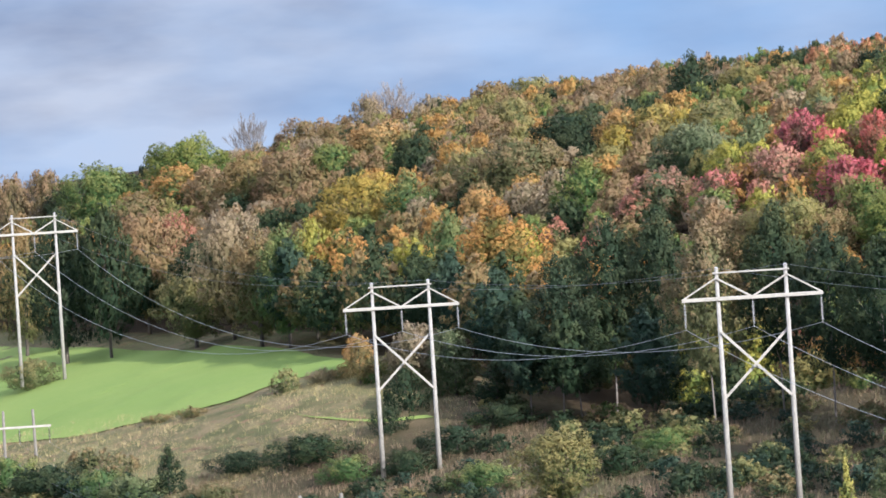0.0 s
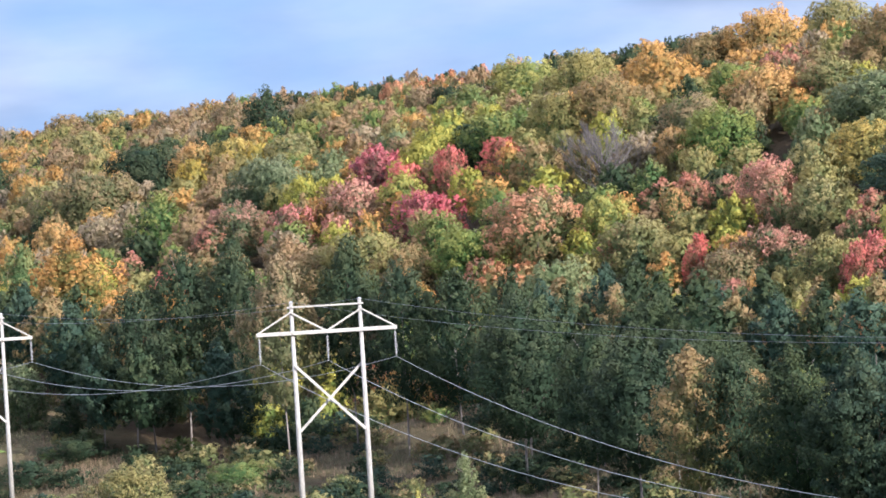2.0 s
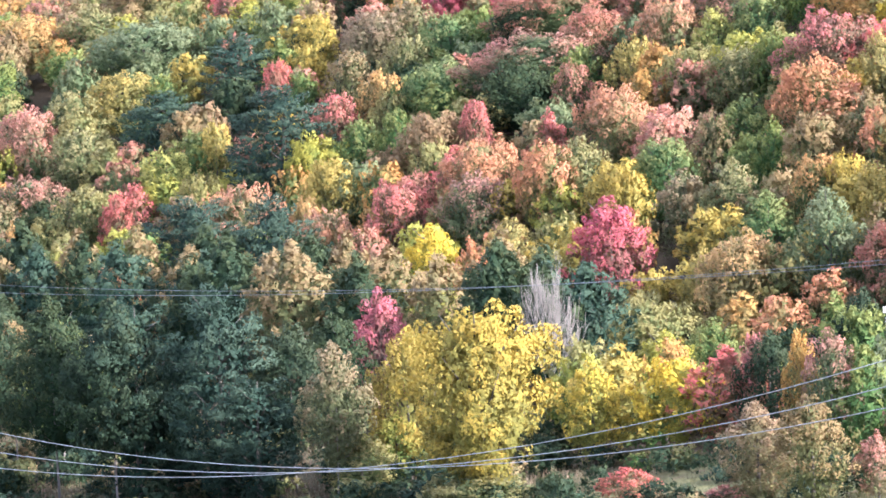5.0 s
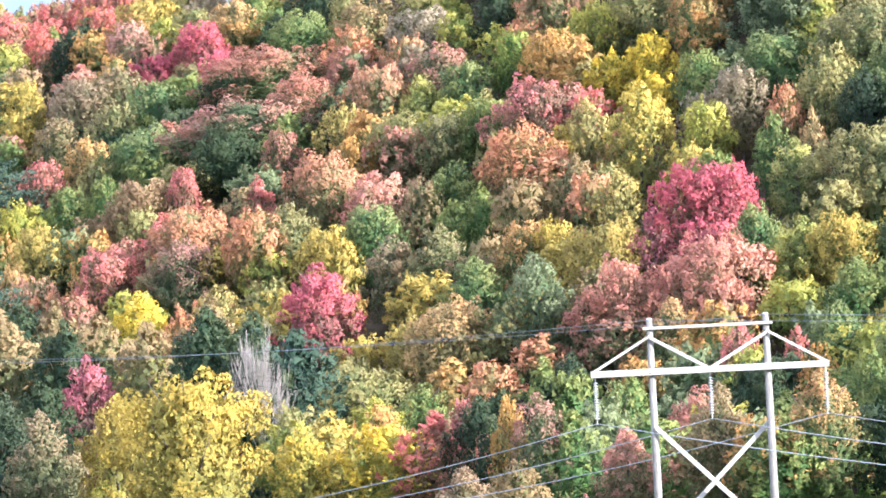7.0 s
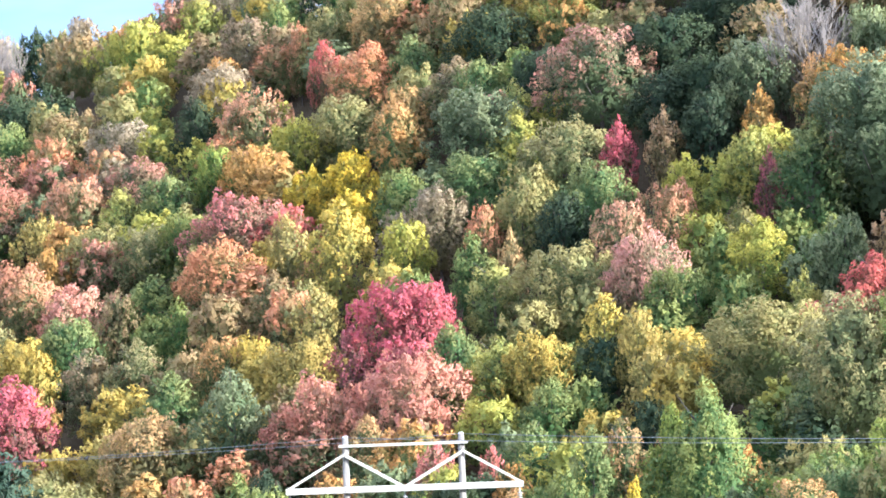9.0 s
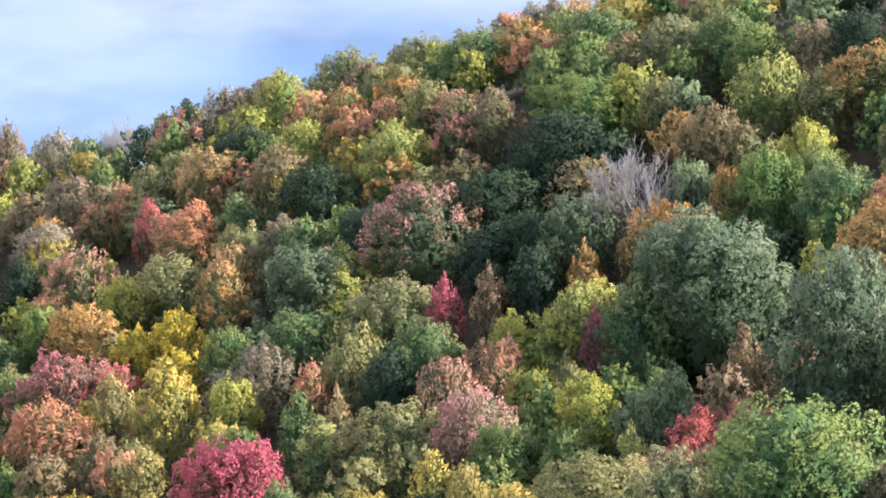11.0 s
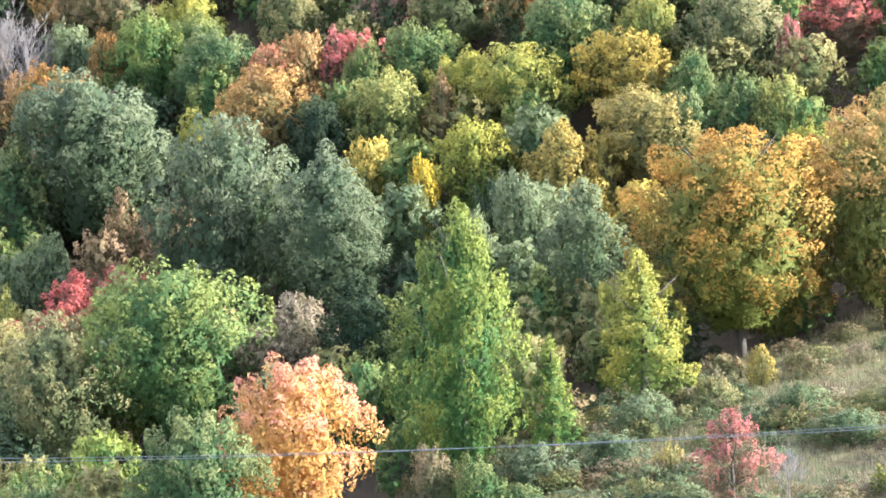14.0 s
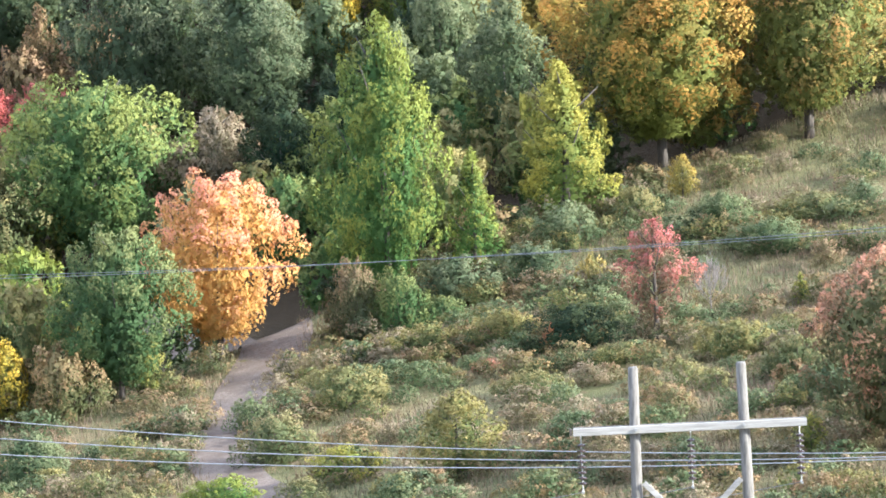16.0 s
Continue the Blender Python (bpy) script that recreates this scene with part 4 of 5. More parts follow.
for place in [
    (-100, 115.4, 9, 4.4), (-124.1, 120.5, 9, 7.8), (-119.1, 113.3, 9.6, 9.6), (-172.2, 78.4, 9, 4.5), (-179.4, 74.7, 9, 5.5), (-165.9, 71.9, 9, 4.8),
    (-329.6, 115.3, 9, 5.5), (-347.6, 100.4, 9, 8.2), (-316.8, 90.2, 9, 4.1), (-189.2, 14.9, 14.5, 11.3), (-337.5, 140.2, 9, 7), (-226.7, 97.8, 9, 4.4),
    (-265, 103.7, 9, 5.1), (-212.1, 76.9, 9, 4.3), (-540.2, 60.9, 13.8, 13.1), (-507.5, 97.6, 9, 7.9), (-134, 26, 6.5, 4),
]:
    plant("round", "gold", *place)
for place in [
    (-115.8, 113.7, 9, 4.5), (-144.5, 135.6, 9, 8.4), (-120.4, 133.9, 9, 8.6), (-117.3, 118.3, 9, 4.1), (-112.2, 116.3, 9, 5), (-200.9, 138.3, 9.3, 11.1),
    (-144.1, 121.2, 9, 5.9), (-147.2, 119, 9, 4.8), (-173.4, 85.6, 9, 6.1), (-226, 155.7, 9, 8), (-209.2, 152.3, 9, 7.1), (-189.4, 146.5, 9, 6.8),
    (-184.1, 143, 9, 6.1), (-271.4, 146.4, 9, 4.9), (-222.6, 121.5, 9, 6.1), (-237.4, 129.1, 9, 5.7), (-166.8, 123.6, 9, 6.1), (-209.6, 105.1, 9.1, 8.6),
    (-305, 113.7, 9, 7), (-294.2, 92.1, 9, 5.3), (-290.4, 93.6, 9, 4), (-218.4, 104.3, 9, 5.2), (-252.5, 109, 9, 5.7), (-242.9, 101.1, 9, 5.5),
]:
    plant("round", "green", *place)
for place in [
    (-189.6, 76.7, 9, 5.1), (-295.8, 101, 9, 6.1), (-375.1, 99, 10.8, 10.2), (-481, 124.7, 9.2, 8.7), (-430.3, 99.1, 9.1, 8.6), (-401, 119.2, 9.8, 9.2),
    (-384.4, 68.4, 10.5, 10), (-625.2, 88.9, 11.1, 10.5), (-396.7, 71, 9, 7.1), (-117, 40, 10.8, 7.8), (-127, 38, 9, 6.4),
]:
    plant("round", "green", *place)
for place in [
    (-104.5, 111.1, 9, 5.4), (-162.7, 137.6, 9, 4.6), (-124.1, 125.2, 9, 5.3), (-133.3, 118.4, 9, 9.4), (-132.8, 109.6, 9, 6.9), (-108.8, 116.1, 9, 4.5),
    (-170, 127.7, 9, 3.7), (-136.7, 117.9, 9, 5.2), (-180.8, 106.3, 9, 4.9), (-292.4, 156, 9, 5.9), (-239.4, 142.7, 9, 6.6), (-222.1, 135.7, 9, 8.2),
    (-318.2, 84.2, 9, 7.2), (-241, 116.6, 9, 6.3), (-256.8, 106.9, 9, 5.1), (-210.5, 95.5, 9, 5.3), (-351.3, 130.2, 9, 7), (-372.9, 80.7, 9, 6.9),
    (-417.9, 77.8, 9, 6.6), (-444.7, 77.2, 9, 6.9), (-439.6, 94.9, 9, 7.9),
]:
    plant("round", "lime", *place)
for place in [
    (-91.6, 91.9, 16.1, 13.5), (-100.2, 85.8, 16.3, 15.2),
]:
    plant("round", "maple", *place)
for place in [
    (-145.7, 68.4, 13.8, 10.5), (-147.5, 133.7, 9, 6.1), (-158.1, 137.9, 9, 5.7), (-126, 130, 9, 6.4), (-191, 136.2, 9, 4.8), (-172.6, 135.5, 9, 5.2),
    (-159.2, 127.2, 9, 6.1), (-186, 87.9, 9.5, 10), (-250.5, 164.7, 10, 9.2), (-241.1, 164.8, 9.6, 7.6), (-196.1, 146.9, 9, 7.5), (-259, 140.9, 9, 5.4),
    (-224.4, 144.6, 9, 6.5), (-383.8, 122.1, 9, 8.2), (-306.4, 109.1, 9, 5.6), (-350.1, 95.2, 9, 7.4), (-337.7, 87, 9, 7.2), (-307.7, 80.7, 9, 5.3),
    (-321.6, 76, 9, 6.8), (-199.8, 99.1, 9, 5.6), (-254, 100.7, 9, 7.4), (-246.1, 99.4, 9, 6.7), (-252.1, 83.4, 9, 6), (-446.7, 168.9, 12.1, 11.5),
]:
    plant("round", "olive", *place)
for place in [
    (-370.7, 92.5, 9, 6.2), (-454.2, 128.5, 11.8, 11.1), (-420.8, 104.1, 9.9, 9.4), (-360.7, 76.8, 9.4, 8.9), (-535.1, 77.4, 10.7, 10.1), (-598.3, 113, 10.8, 10.2),
    (-514.4, 80.9, 9.3, 8.8), (-489.1, 97.6, 9.1, 8.6), (-397, 60.9, 11.6, 10.9), (-495.8, 16.8, 11, 10.9), (-319, -7, 8, 7.7),
]:
    plant("round", "olive", *place)
for place in [
    (-350.7, 89.2, 10, 8.1), (-329.5, 131.4, 9, 6.8), (-271.4, 79.7, 9, 4.9), (-425.4, 74.3, 9.6, 8.4),
]:
    plant("round", "pink", *place)
for place in [
    (-110.8, 123, 9, 2.3), (-251.3, 131.5, 9, 3.9), (-322.6, 103.7, 9, 4.3), (-304.5, 96.9, 9, 4.8), (-270.3, 76.4, 10, 6.7), (-367.1, 143, 9.3, 8.2),
    (-349.8, 134.4, 9, 4.7), (-362.8, 128.5, 9, 4.8), (-315.6, 75.9, 9, 4), (-431.1, 67.9, 9, 7.6), (-420.8, 86.8, 9, 5),
]:
    plant("round", "red", *place)
for place in [
    (-302.8, 164.7, 13.4, 4.6), (-177.8, 142.8, 9, 5.4), (-273.1, 143.7, 9, 7), (-388.6, 143.8, 9, 7.6), (-672.3, 81, 11.7, 11.1), (-626.2, 80.5, 13.5, 12.8),
    (-590.2, 104.4, 9.4, 8.9), (-534.9, 22.5, 19.7, 11.7),
]:
    plant("round", "rust", *place)
for place in [
    (-124.1, 99.7, 10.8, 5.3), (-125.3, 94.2, 10.3, 4.8), (-179.7, 123.1, 9, 5.1), (-187.3, 116.9, 10.6, 6.8), (-166.5, 105.2, 16.3, 14.3), (-161.2, 91, 10.3, 5.3),
    (-145.8, 93.2, 18.2, 12.3), (-215.2, 112.4, 10.9, 8.9), (-344.1, 120.2, 9, 6.9), (-354.9, 62.4, 12.8, 10.1), (-397, 14, 7.4, 5),
]:
    plant("round", "silver", *place)
for place in [
    (-114.7, 48.2, 12, 9),
]:
    plant("round", "sunset", *place)
for place in [
    (-294.1, 163.6, 10.6, 7.5), (-268.5, 163.9, 10.1, 5.8), (-225.3, 165.1, 9, 6.8), (-267.2, 132.7, 9, 8.1), (-272.9, 123.5, 9, 8.1), (-210.6, 100.5, 9, 6.3),
    (-314.1, 64, 9, 5.3), (-490.2, 20.6, 19.1, 11.7), (-486.1, 65.1, 9, 8.3),
]:
    plant("round", "tan", *place)
for place in [
    (-137.1, 127.7, 9, 4.9), (-168.7, 138.2, 9, 8.8), (-174.7, 121.7, 9, 3.9), (-239, 149, 9, 6), (-228.5, 115.7, 9, 5.5), (-363.2, 84, 9, 5.3),
    (-685.3, 78.5, 13.3, 12.6), (-415, 33.1, 9, 7.9), (-125, 31, 8, 6.9),
]:
    plant("round", "turning", *place)
for place in [
    (-134.9, 104.7, 9, 2.5), (-227.6, 108.2, 9, 5.7),
]:
    plant("round", "yellow", *place)
for place in [
    (-107, 52, 5, 4.2), (-119, 36, 4.7, 5.8), (-426, -8, 1.4, 4.1), (-432, -10, 1.1, 4.9), (-416, 8, 1.7, 3.4), (-384, -20, 2.2, 7.5),
]:
    plant("shrub", "bronze", *place)
for place in [
    (-91, 46, 1.8, 1.2),
]:
    plant("shrub", "coral", *place)
for place in [
    (-90, 47, 2.9, 6.3), (-72, 44, 2.5, 4.8), (-393, 7, 5.7, 5.2), (-417, -29, 4.1, 10), (-391, -14, 2.5, 8.3), (-385, -8, 3.2, 10.7),
    (-368, -3, 2.9, 7.3), (-371, 4, 3.3, 8.7), (-376, 12, 2.6, 8.8), (-333, 6, 3.3, 9.6), (-386, 2, 3.1, 4.5),
]:
    plant("shrub", "deep", *place)
for place in [
    (-95, 14, 1.8, 4.7),
]:
    plant("shrub", "fresh", *place)
for place in [
    (-94, 59, 2.6, 2.1),
]:
    plant("shrub", "gold", *place)
for place in [
    (-104, 52, 4.3, 4.2), (-102, 54, 1.8, 3.2), (-404, -27, 3.7, 7.8), (-373, -8, 2.9, 7.4), (-345, -4, 3.3, 8.1), (-341, 15, 2.8, 8.2),
    (-431, -30, 4.7, 8.3),
]:
    plant("shrub", "green", *place)
for place in [
    (-90, 18, 2, 4.1),
]:
    plant("shrub", "lime", *place)
for place in [
    (-99, 46, 2.5, 4.7), (-95, 48, 2.5, 4.4), (-99, 35, 2.8, 5.8), (-97, 23, 2.9, 4.6), (-78, 43, 2.5, 4.5), (-72, 37, 2.7, 4.6),
    (-97, 73, 2.6, 3.7), (-85, 75, 2, 7.4), (-106, 68, 2.2, 3.7), (-85, 43, 1.4, 3.9), (-88, 36, 1.6, 3.8), (-99, 11, 1.9, 4.1),
    (-90, 13, 1.4, 3.1), (-509, -4, 4.4, 9), (-419, 2, 2.9, 4.1), (-413, 11, 1.8, 4.1),
]:
    plant("shrub", "olive", *place)
for place in [
    (-93, 42, 0.9, 2),
]:
    plant("shrub", "pink", *place)
for place in [
    (-103, 58, 3.3, 6.1), (-103, 31, 2.2, 3.2), (-83, 13, 1.6, 2.8), (-111, 20, 3.2, 5.3), (-90, 71, 3.1, 4.8), (-100, 68, 3.1, 5.2),
    (-82, 76, 2.4, 3.7), (-99, 61, 2.8, 5.4), (-85, 67, 2.4, 6.5), (-68, 31, 2.3, 3.6), (-394, -26, 3.7, 7),
]:
    plant("shrub", "silver", *place)
for place in [
    (-85, 38, 1.5, 2.9), (-101, 45, 1.6, 3.7), (-417, 6, 1.9, 4.1),
]:
    plant("shrub", "tan", *place)
for place in [
    (-153.9, 120.3, 9, 4.9), (-154.6, 115.6, 9, 9.6), (-250.1, 140.6, 9, 8.7), (-391.3, 116.7, 9.2, 10.7), (-284.5, 76.4, 9, 3.8), (-243.4, 112, 9, 6.8),
    (-210.5, 63.1, 9.4, 8.6), (-442.9, 152.9, 12, 14), (-441.4, 133.9, 9.4, 11), (-347.4, 64.2, 9, 6.4), (-633.1, 101.2, 11.1, 13),
]:
    plant("spread", "amber", *place)
for place in [
    (-205.9, 118.6, 11.3, 11.8), (-291.2, 119.2, 9, 16.6), (-282.9, 107.9, 9, 16),
]:
    plant("spread", "blush", *place)
for place in [
    (-728.6, 130.1, 9.3, 10.9), (-737.5, 169.7, 11, 12.6), (-704.5, 173.7, 9.4, 10.8), (-512, 75.2, 12.5, 14.6),
]:
    plant("spread", "bronze", *place)
for place in [
    (-184.6, 93.3, 10.3, 5.8), (-251.9, 121.3, 10.1, 7.1), (-295, 76.8, 10, 7.1), (-278.1, 74, 9, 5.3), (-265.3, 83, 10, 8.6), (-264.7, 108.8, 10, 7.4),
    (-255, 91.2, 10, 8.5), (-229.5, 91.9, 10.2, 8.7), (-253.3, 80.6, 10, 6.5), (-555, 152, 9, 6.6),
]:
    plant("spread", "coral", *place)
for place in [
    (-311, 126, 9.9, 7.2),
]:
    plant("spread", "crimson", *place)
for place in [
    (-280.3, 102, 9, 10.5), (-786.1, 86.7, 9.8, 11.4), (-787.4, 110, 10.7, 11.5), (-562.6, 150.6, 9, 8.3), (-510.8, 137.9, 9, 6.1), (-522.8, 89.8, 11.1, 13),
]:
    plant("spread", "deep", *place)
for place in [
    (-288.6, 83.2, 9, 7.1), (-241.7, 78.5, 9, 6.6), (-204.1, 75.4, 9, 7.9),
]:
    plant("spread", "gold", *place)
for place in [
    (-131.6, 125, 9, 9), (-162.6, 121, 9, 8.3), (-193.9, 101.7, 9, 7.2), (-294, 103.1, 9, 9.4), (-294.9, 126.6, 9, 9.9), (-239.1, 81.8, 9, 6.9),
    (-742.3, 80.6, 15, 17.6), (-725.5, 94.7, 14.8, 17.3),
]:
    plant("spread", "green", *place)
for place in [
    (-143.3, 115.1, 9, 7.9), (-179.8, 137.4, 9, 6.8), (-298, 88.3, 9, 6), (-489.8, 140.1, 11, 12.9),
]:
    plant("spread", "lime", *place)
for place in [
    (-144.4, 129.4, 9, 7.7), (-116.6, 125.3, 9, 9.1), (-201.8, 108.1, 9, 8.8), (-158.7, 77.1, 9.7, 11.6), (-237.7, 118.8, 9, 9.4), (-213.8, 54.5, 9, 9.8),
    (-714.3, 168.9, 10.7, 12.3), (-553.9, 137.2, 9, 9.8),
]:
    plant("spread", "olive", *place)
for place in [
    (-178.8, 88.4, 10.2, 7.5), (-195.3, 67.1, 10.1, 6.9), (-187.9, 69.7, 10.2, 9.3),
]:
    plant("spread", "pink", *place)
for place in [
    (-278.3, 93.8, 9, 3.9), (-235.1, 100.8, 10.1, 9.3),
]:
    plant("spread", "red", *place)
for place in [
    (-317.8, 114.8, 9, 9.4), (-282.5, 92.1, 9, 7.8), (-797.7, 76.6, 17.3, 10.1), (-795.6, 83.9, 15, 8.7), (-744.2, 128.3, 11.8, 13.8), (-629.3, 144.9, 9, 9.7),
    (-515.4, 135, 9, 6.1),
]:
    plant("spread", "rust", *place)
for place in [
    (-359.8, 112.9, 9.6, 14.7), (-463.4, 81.2, 10.5, 11.7),
]:
    plant("spread", "silver", *place)
for place in [
    (-769.3, 152.9, 13.4, 8.6), (-760.9, 165.9, 10.6, 11.5),
]:
    plant("spread", "tan", *place)
for place in [
    (-177.3, 117.2, 9, 7.8), (-179.2, 116.1, 9, 6.1), (-214.9, 76.3, 9, 5.4),
]:
    plant("spread", "turning", *place)
for place in [
    (-140.5, 106.8, 9, 4.6),
]:
    plant("spread", "yellow", *place)
for place in [
    (-206, 15.6, 12, 5.1), (-251.1, 18.5, 13.2, 5.8), (-347.5, 23.9, 22.4, 8.8), (-249, 11, 16, 7.7), (-245, 24, 12, 6.6),
]:
    plant("tall", "bronze", *place)
# most stand at the wood's edge, whose shade is put into their dark leaves
for place in [
    (-127, 79.7, 11.5, 5.9), (-213.8, 18, 13.3, 7.1), (-310.9, 46.9, 12.9, 7.7), (-292.9, 44.2, 11.1, 7.9), (-312.5, 32.9, 18.4, 9.4), (-326.6, 33.4, 19.6, 9.1),
    (-333.8, 30.8, 21.2, 8.6), (-343.3, 29.9, 23, 8.8), (-302.8, 35.3, 14.9, 8), (-286.5, 36.9, 13.8, 7.1), (-292.4, 38.5, 8.5, 6.7), (-373, 17.9, 18.6, 7.8),
    (-382.3, 28.8, 23.6, 10.3), (-376.2, 32.4, 24, 9.4), (-376.7, 15.6, 11.5, 6.4), (-376.2, 21.6, 11.6, 7.9), (-300, 25, 19, 11.1), (-276, 18, 17, 7.5),
    (-267, 17, 17, 10), (-246, 13, 16, 6.3), (-233, 10, 16, 8.2), (-224, 9, 17, 8), (-278, 28, 16, 9.6), (-217, 25, 13, 5.6),
]:
    plant("tall", "deep", *place)
for place in [
    (-242.9, 17.3, 13.4, 7.2),
]:
    plant("tall", "green", *place)
for place in [
    (-115.3, 92.9, 13.6, 6.3), (-136, 91.5, 16.4, 9.2),
]:
    plant("tall", "silver", *place)


# ---- the rest of the woods, joined ----
def region_palette(u):
    if u < -420:
        return ["rust", "rust", "olive", "bronze", "deep", "green", "tan", "amber"]
    if u < -300:
        return ["green", "olive", "bronze", "rust", "turning", "lime", "deep", "blush"]
    if u < -190:
        return ["green", "olive", "olive", "turning", "coral", "lime", "silver", "blush", "gold", "bronze"]
    return ["green", "deep", "olive", "silver", "lime", "green", "deep", "silver"]


def build_woods():
    vs, fs, mats, puffs, turned, count = [], [], [], [], [], 0
    names = list(LEAVES)
    planted = np.array(PLANTED)
    v = 12.0
    while v < 180:
        u = -780.0
        while u < 0:
            uu, vv = u + dice.uniform(-2.6, 2.6), v + dice.uniform(-2.6, 2.6)
            x, y = plan(uu, vv)
            reach = math.hypot(x, y)
            yaw = math.degrees(math.atan2(x, y))
            u += 8.0 if u < -400 else 7.2 if u < -180 else 6.2
            if vv < edge_v(uu) + 2 or not -8.5 < yaw < 50:
                continue
            w = dice.uniform(4.8, 7.4)
            gap = np.hypot(planted[:, 0] - x, planted[:, 1] - y) - (0.29 if uu < -180 else 0.25) * (planted[:, 2] + w)
            if gap.min() < -1.3 or not off_road(uu, vv, 5.0):
                continue
            shape = dice.choice(["round", "round", "spread", "oval"])
            model = dice.choice(MODELS[shape, 4 if reach > 215 else 3])
            # along the wood's edge the shade is put into darker leaf colours
            dark = vv < edge_v(uu) + 18 and uu < -205
            h = dice.uniform(6.6, 8.4) * (1.15 if vv > 150 else 1.0)
            if dark:
                h = dice.uniform(12, 15)
                shape, w = "tall", w * 1.15
                model = dice.choice(MODELS["tall", 4])
            sw, sh = w / model["w"], h / model["h"]
            turn = dice.uniform(0, 6.28)
            c, s = math.cos(turn), math.sin(turn)
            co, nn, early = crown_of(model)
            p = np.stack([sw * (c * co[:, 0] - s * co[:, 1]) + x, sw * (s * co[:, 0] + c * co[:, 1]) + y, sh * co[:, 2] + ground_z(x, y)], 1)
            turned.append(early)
            puffs.append(np.stack([c * nn[:, 0] - s * nn[:, 1], s * nn[:, 0] + c * nn[:, 1], nn[:, 2]], 1))
            f = np.arange(len(p)).reshape(-1, 3) + count
            count += len(p)
            vs.append(p)
            fs.append(f)
            mats.append(np.full(len(f), names.index(dice.choice(["deep", "deep", "deep", "pine", "bronze"]) if dark else PLANTED_AS[int(gap.argmin())] if dice.random() < 0.4 else dice.choice(region_palette(uu))), dtype=np.int32))
        v += 6.6
    me = quick_mesh("woods", np.concatenate(vs), np.concatenate(fs), LEAVES[names[0]], np.concatenate(puffs), np.concatenate(turned))
    for n in names[1:]:
        me.materials.append(LEAVES[n])
    me.polygons.foreach_set("material_index", np.concatenate(mats))
    return tagged(new("woods", me), "dense mixed autumn woods filling the hillside", "woods", kind="stuff")


build_woods()


def build_scrub(name, area, number, colours, size, label, keep, seed):
    """Low bushes that run into one another."""
    rng = random.Random(seed)
    vs, fs, mats, puffs, turned, count = [], [], [], [], [], 0
    for _ in range(number):
        u, v = rng.uniform(area[0], area[1]), rng.uniform(area[2], area[3])
        w = rng.uniform(*size)
        x, y = plan(u, v)
        if not keep(u, v) or noise.noise((x * 0.05, y * 0.05, 2.0 + seed)) < rng.uniform(-0.7, 0.35):
            continue
        model = rng.choice(MODELS["brush" if name in ("meadow_scrub", "bank_scrub") else "shrub", 4])
        sw, sh = w / model["w"], w * rng.uniform(0.35, 0.6) / model["h"]
        turn = rng.uniform(0, 6.28)
        c, s = math.cos(turn), math.sin(turn)
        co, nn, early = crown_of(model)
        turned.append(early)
        vs.append(np.stack([sw * (c * co[:, 0] - s * co[:, 1]) + x, sw * (s * co[:, 0] + c * co[:, 1]) + y, sh * co[:, 2] + ground_z(x, y)], 1))
        puffs.append(np.stack([c * nn[:, 0] - s * nn[:, 1], s * nn[:, 0] + c * nn[:, 1], nn[:, 2]], 1))
        fs.append(np.arange(len(co)).reshape(-1, 3) + count)
        count += len(co)
        mats.append(np.full(len(co) // 3, rng.randrange(len(colours)), dtype=np.int32))
    me = quick_mesh(name, np.concatenate(vs), np.concatenate(fs), LEAVES[colours[0]], np.concatenate(puffs), np.concatenate(turned))
    for n in colours[1:]:
        me.materials.append(LEAVES[n])
    me.polygons.foreach_set("material_index", np.concatenate(mats))
    return tagged(new(name, me), label, "scrub", kind="stuff")


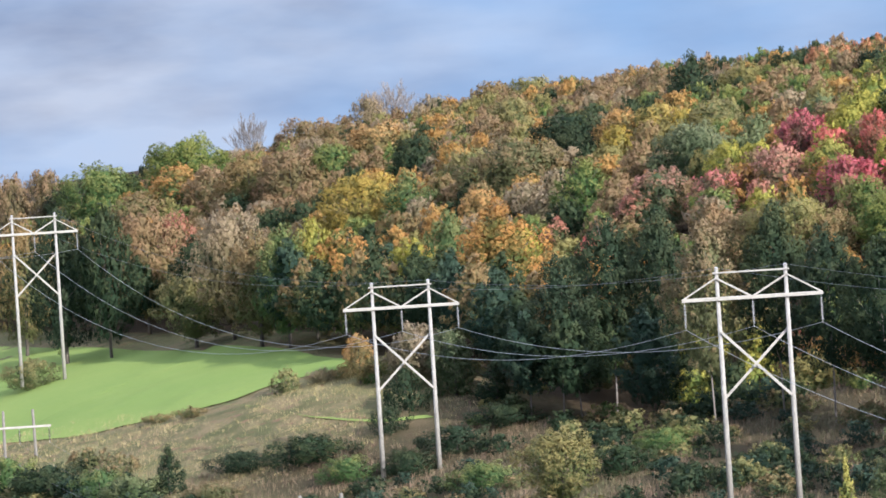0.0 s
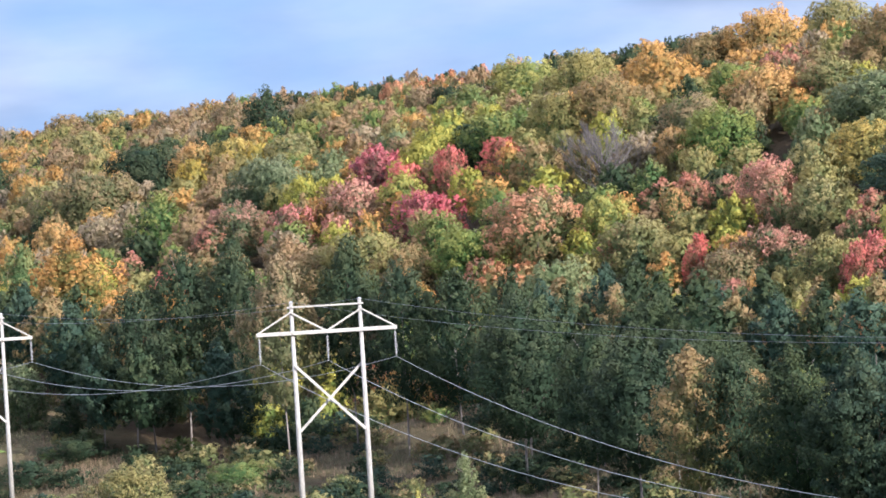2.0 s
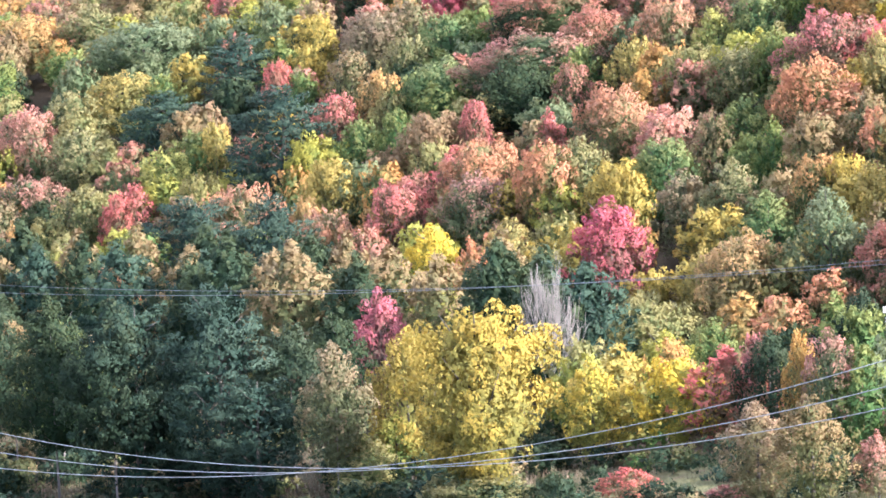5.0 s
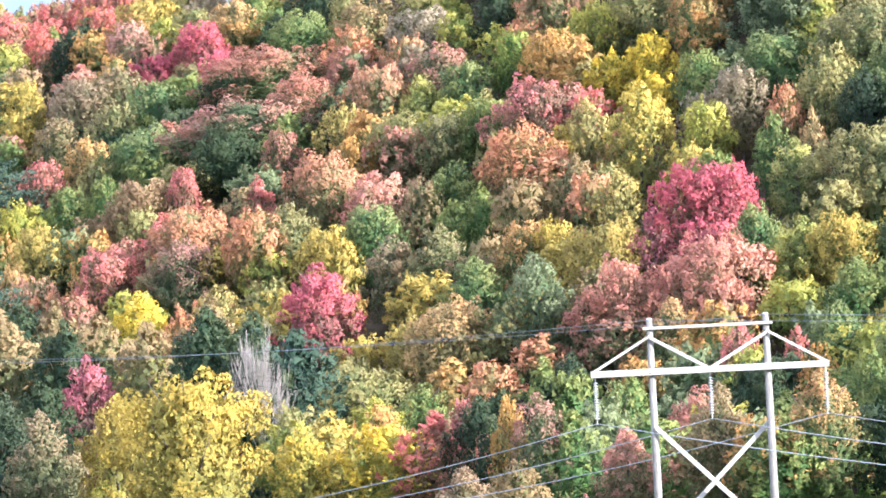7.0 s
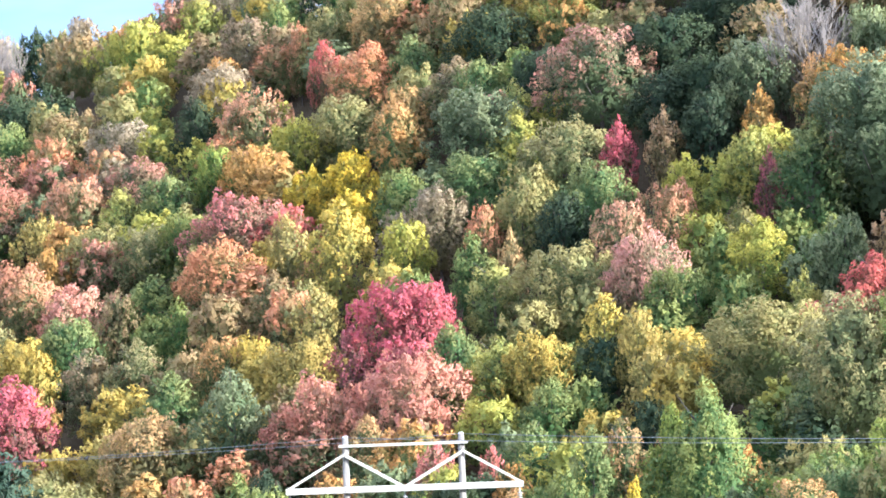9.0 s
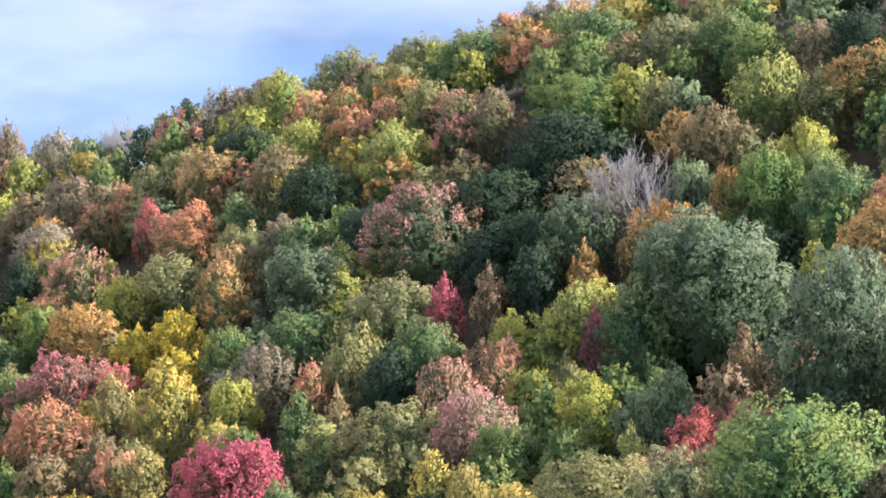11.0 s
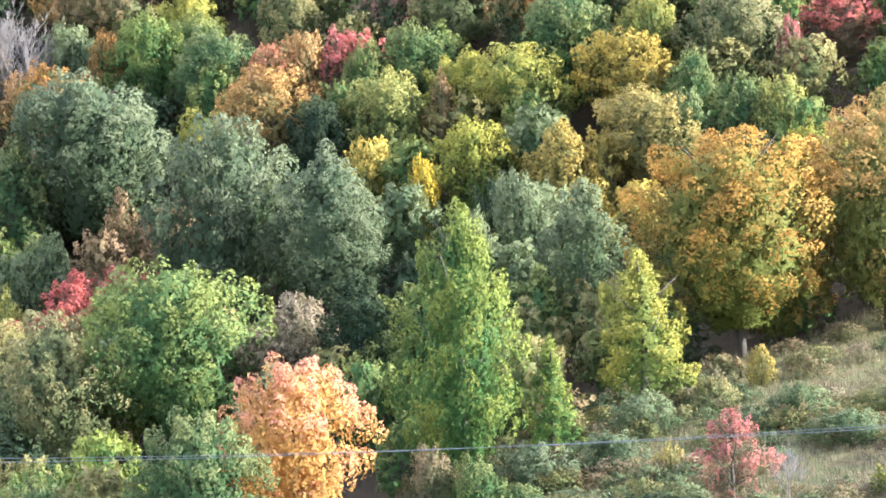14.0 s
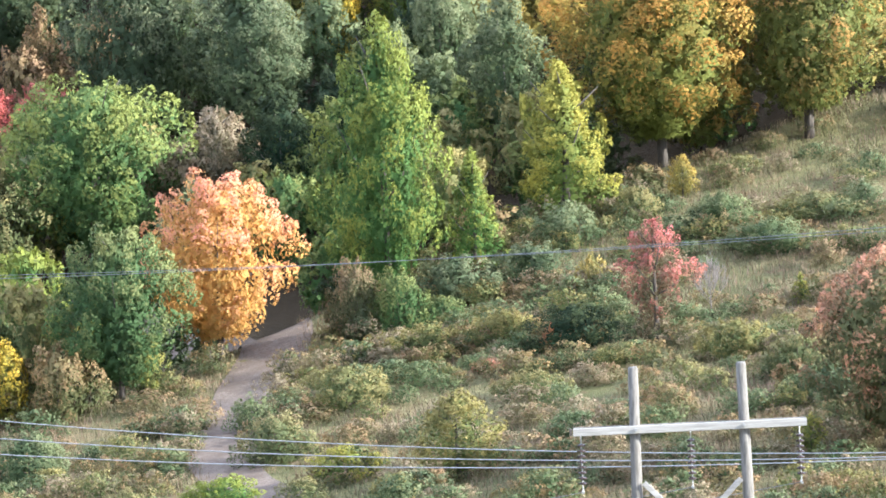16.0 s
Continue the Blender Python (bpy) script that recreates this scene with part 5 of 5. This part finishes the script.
# ---- grass and weeds ----
def build_weeds(name, area, number, tall, material, label, keep=lambda u, v: True, seed=1):
    rng = np.random.default_rng(seed)
    verts, faces = [], []
    made = 0
    while made < number:
        u, v = rng.uniform(area[0], area[1]), rng.uniform(area[2], area[3])
        made += 1
        if not keep(u, v):
            continue
        x, y = plan(u, v)
        if noise.noise((x * 0.09, y * 0.09, 7.0)) + rng.uniform(-0.4, 0.4) < -0.25:
            continue
        z = ground_z(x, y) - 0.05
        size = tall * rng.uniform(0.5, 1.25)
        for b in range(5):
            a = rng.uniform(0, 6.28)
            lean, w = rng.uniform(0.1, 0.6) * size, 0.02 * size + 0.012
            c, s = math.cos(a), math.sin(a)
            o = rng.normal(0, 0.28, 2)
            n = len(verts)
            verts += [(x + o[0] - s * w, y + o[1] + c * w, z), (x + o[0] + s * w, y + o[1] - c * w, z), (x + o[0] + c * lean, y + o[1] + s * lean, z + size * rng.uniform(0.6, 1.1))]
            faces += [(n, n + 1, n + 2)]
    ob = mesh_object(name, verts, faces, material)
    return tagged(ob, label, "grass", kind="stuff")


build_weeds("meadow_grass", (-150, -15, -5, 112), 52000, 0.5, STRAW, "dry tan and olive meadow grass and weeds", lambda u, v: v < edge_v(u) + 12 and off_road(u, v), 1)
build_weeds("weeds", (-150, -15, -5, 112), 52000, 0.62, WEEDS, "dark green and brown meadow weeds", lambda u, v: v < edge_v(u) + 12 and off_road(u, v), 2)
build_weeds("verge_grass", (-470, -340, -45, 46), 22000, 0.5, PALE_STRAW, "rough tan grass below the power line", lambda u, v: u < -384 and v < edge_v(u) + 4 and not (u < -422 and v > -24 + (u + 520) * 0.2), 3)
build_weeds("brush", (-470, -150, -45, 46), 12000, 0.7, WEEDS, "low green brush below the power line", lambda u, v: v < edge_v(u) + 4 and not (u < -410 and v > -28 + (u + 520) * 0.2), 4)
build_weeds("bracken", (-396, -190, -26, 46), 30000, 0.8, WEEDS, "brown and green bracken on the bank below the woods", lambda u, v: v < edge_v(u) + 3, 5)
build_scrub("meadow_scrub", (-140, -15, -2, 108), 2300, ["silver", "olive", "tan", "rust", "bronze", "tan", "silver"], (1.0, 3.6), "grey-green and brown scrub across the meadow", lambda u, v: v < edge_v(u) + 4 and off_road(u, v), 6)
build_scrub("bank_scrub", (-110, -15, -2, 75), 1600, ["bronze", "silver", "rust", "tan", "silver", "olive"], (1.2, 3.4), "brown and dark green scrub on the meadow bank", lambda u, v: v < edge_v(u) + 4 and off_road(u, v, 2.4), 9)
# dark brush, with the bank's shade also put into its leaf colours
build_scrub("roadside_scrub", (-430, -150, -45, 44), 2000, ["deep", "deep", "pine", "bronze", "deep", "olive"], (2.0, 5.5), "dark green scrub below the power line", lambda u, v: v < edge_v(u) + 3 and (u > -365 or v < -22), 7)
build_scrub("undergrowth", (-420, -20, -20, 150), 2600, ["green", "deep", "olive", "silver", "bronze"], (2.5, 5.0), "green undergrowth along the foot of the woods", lambda u, v: -3 < v - edge_v(u) < 14 and off_road(u, v), 8)

for models in MODELS.values():
    for model in models:
        for ob in (*model.children_recursive, model):
            bpy.data.objects.remove(ob)
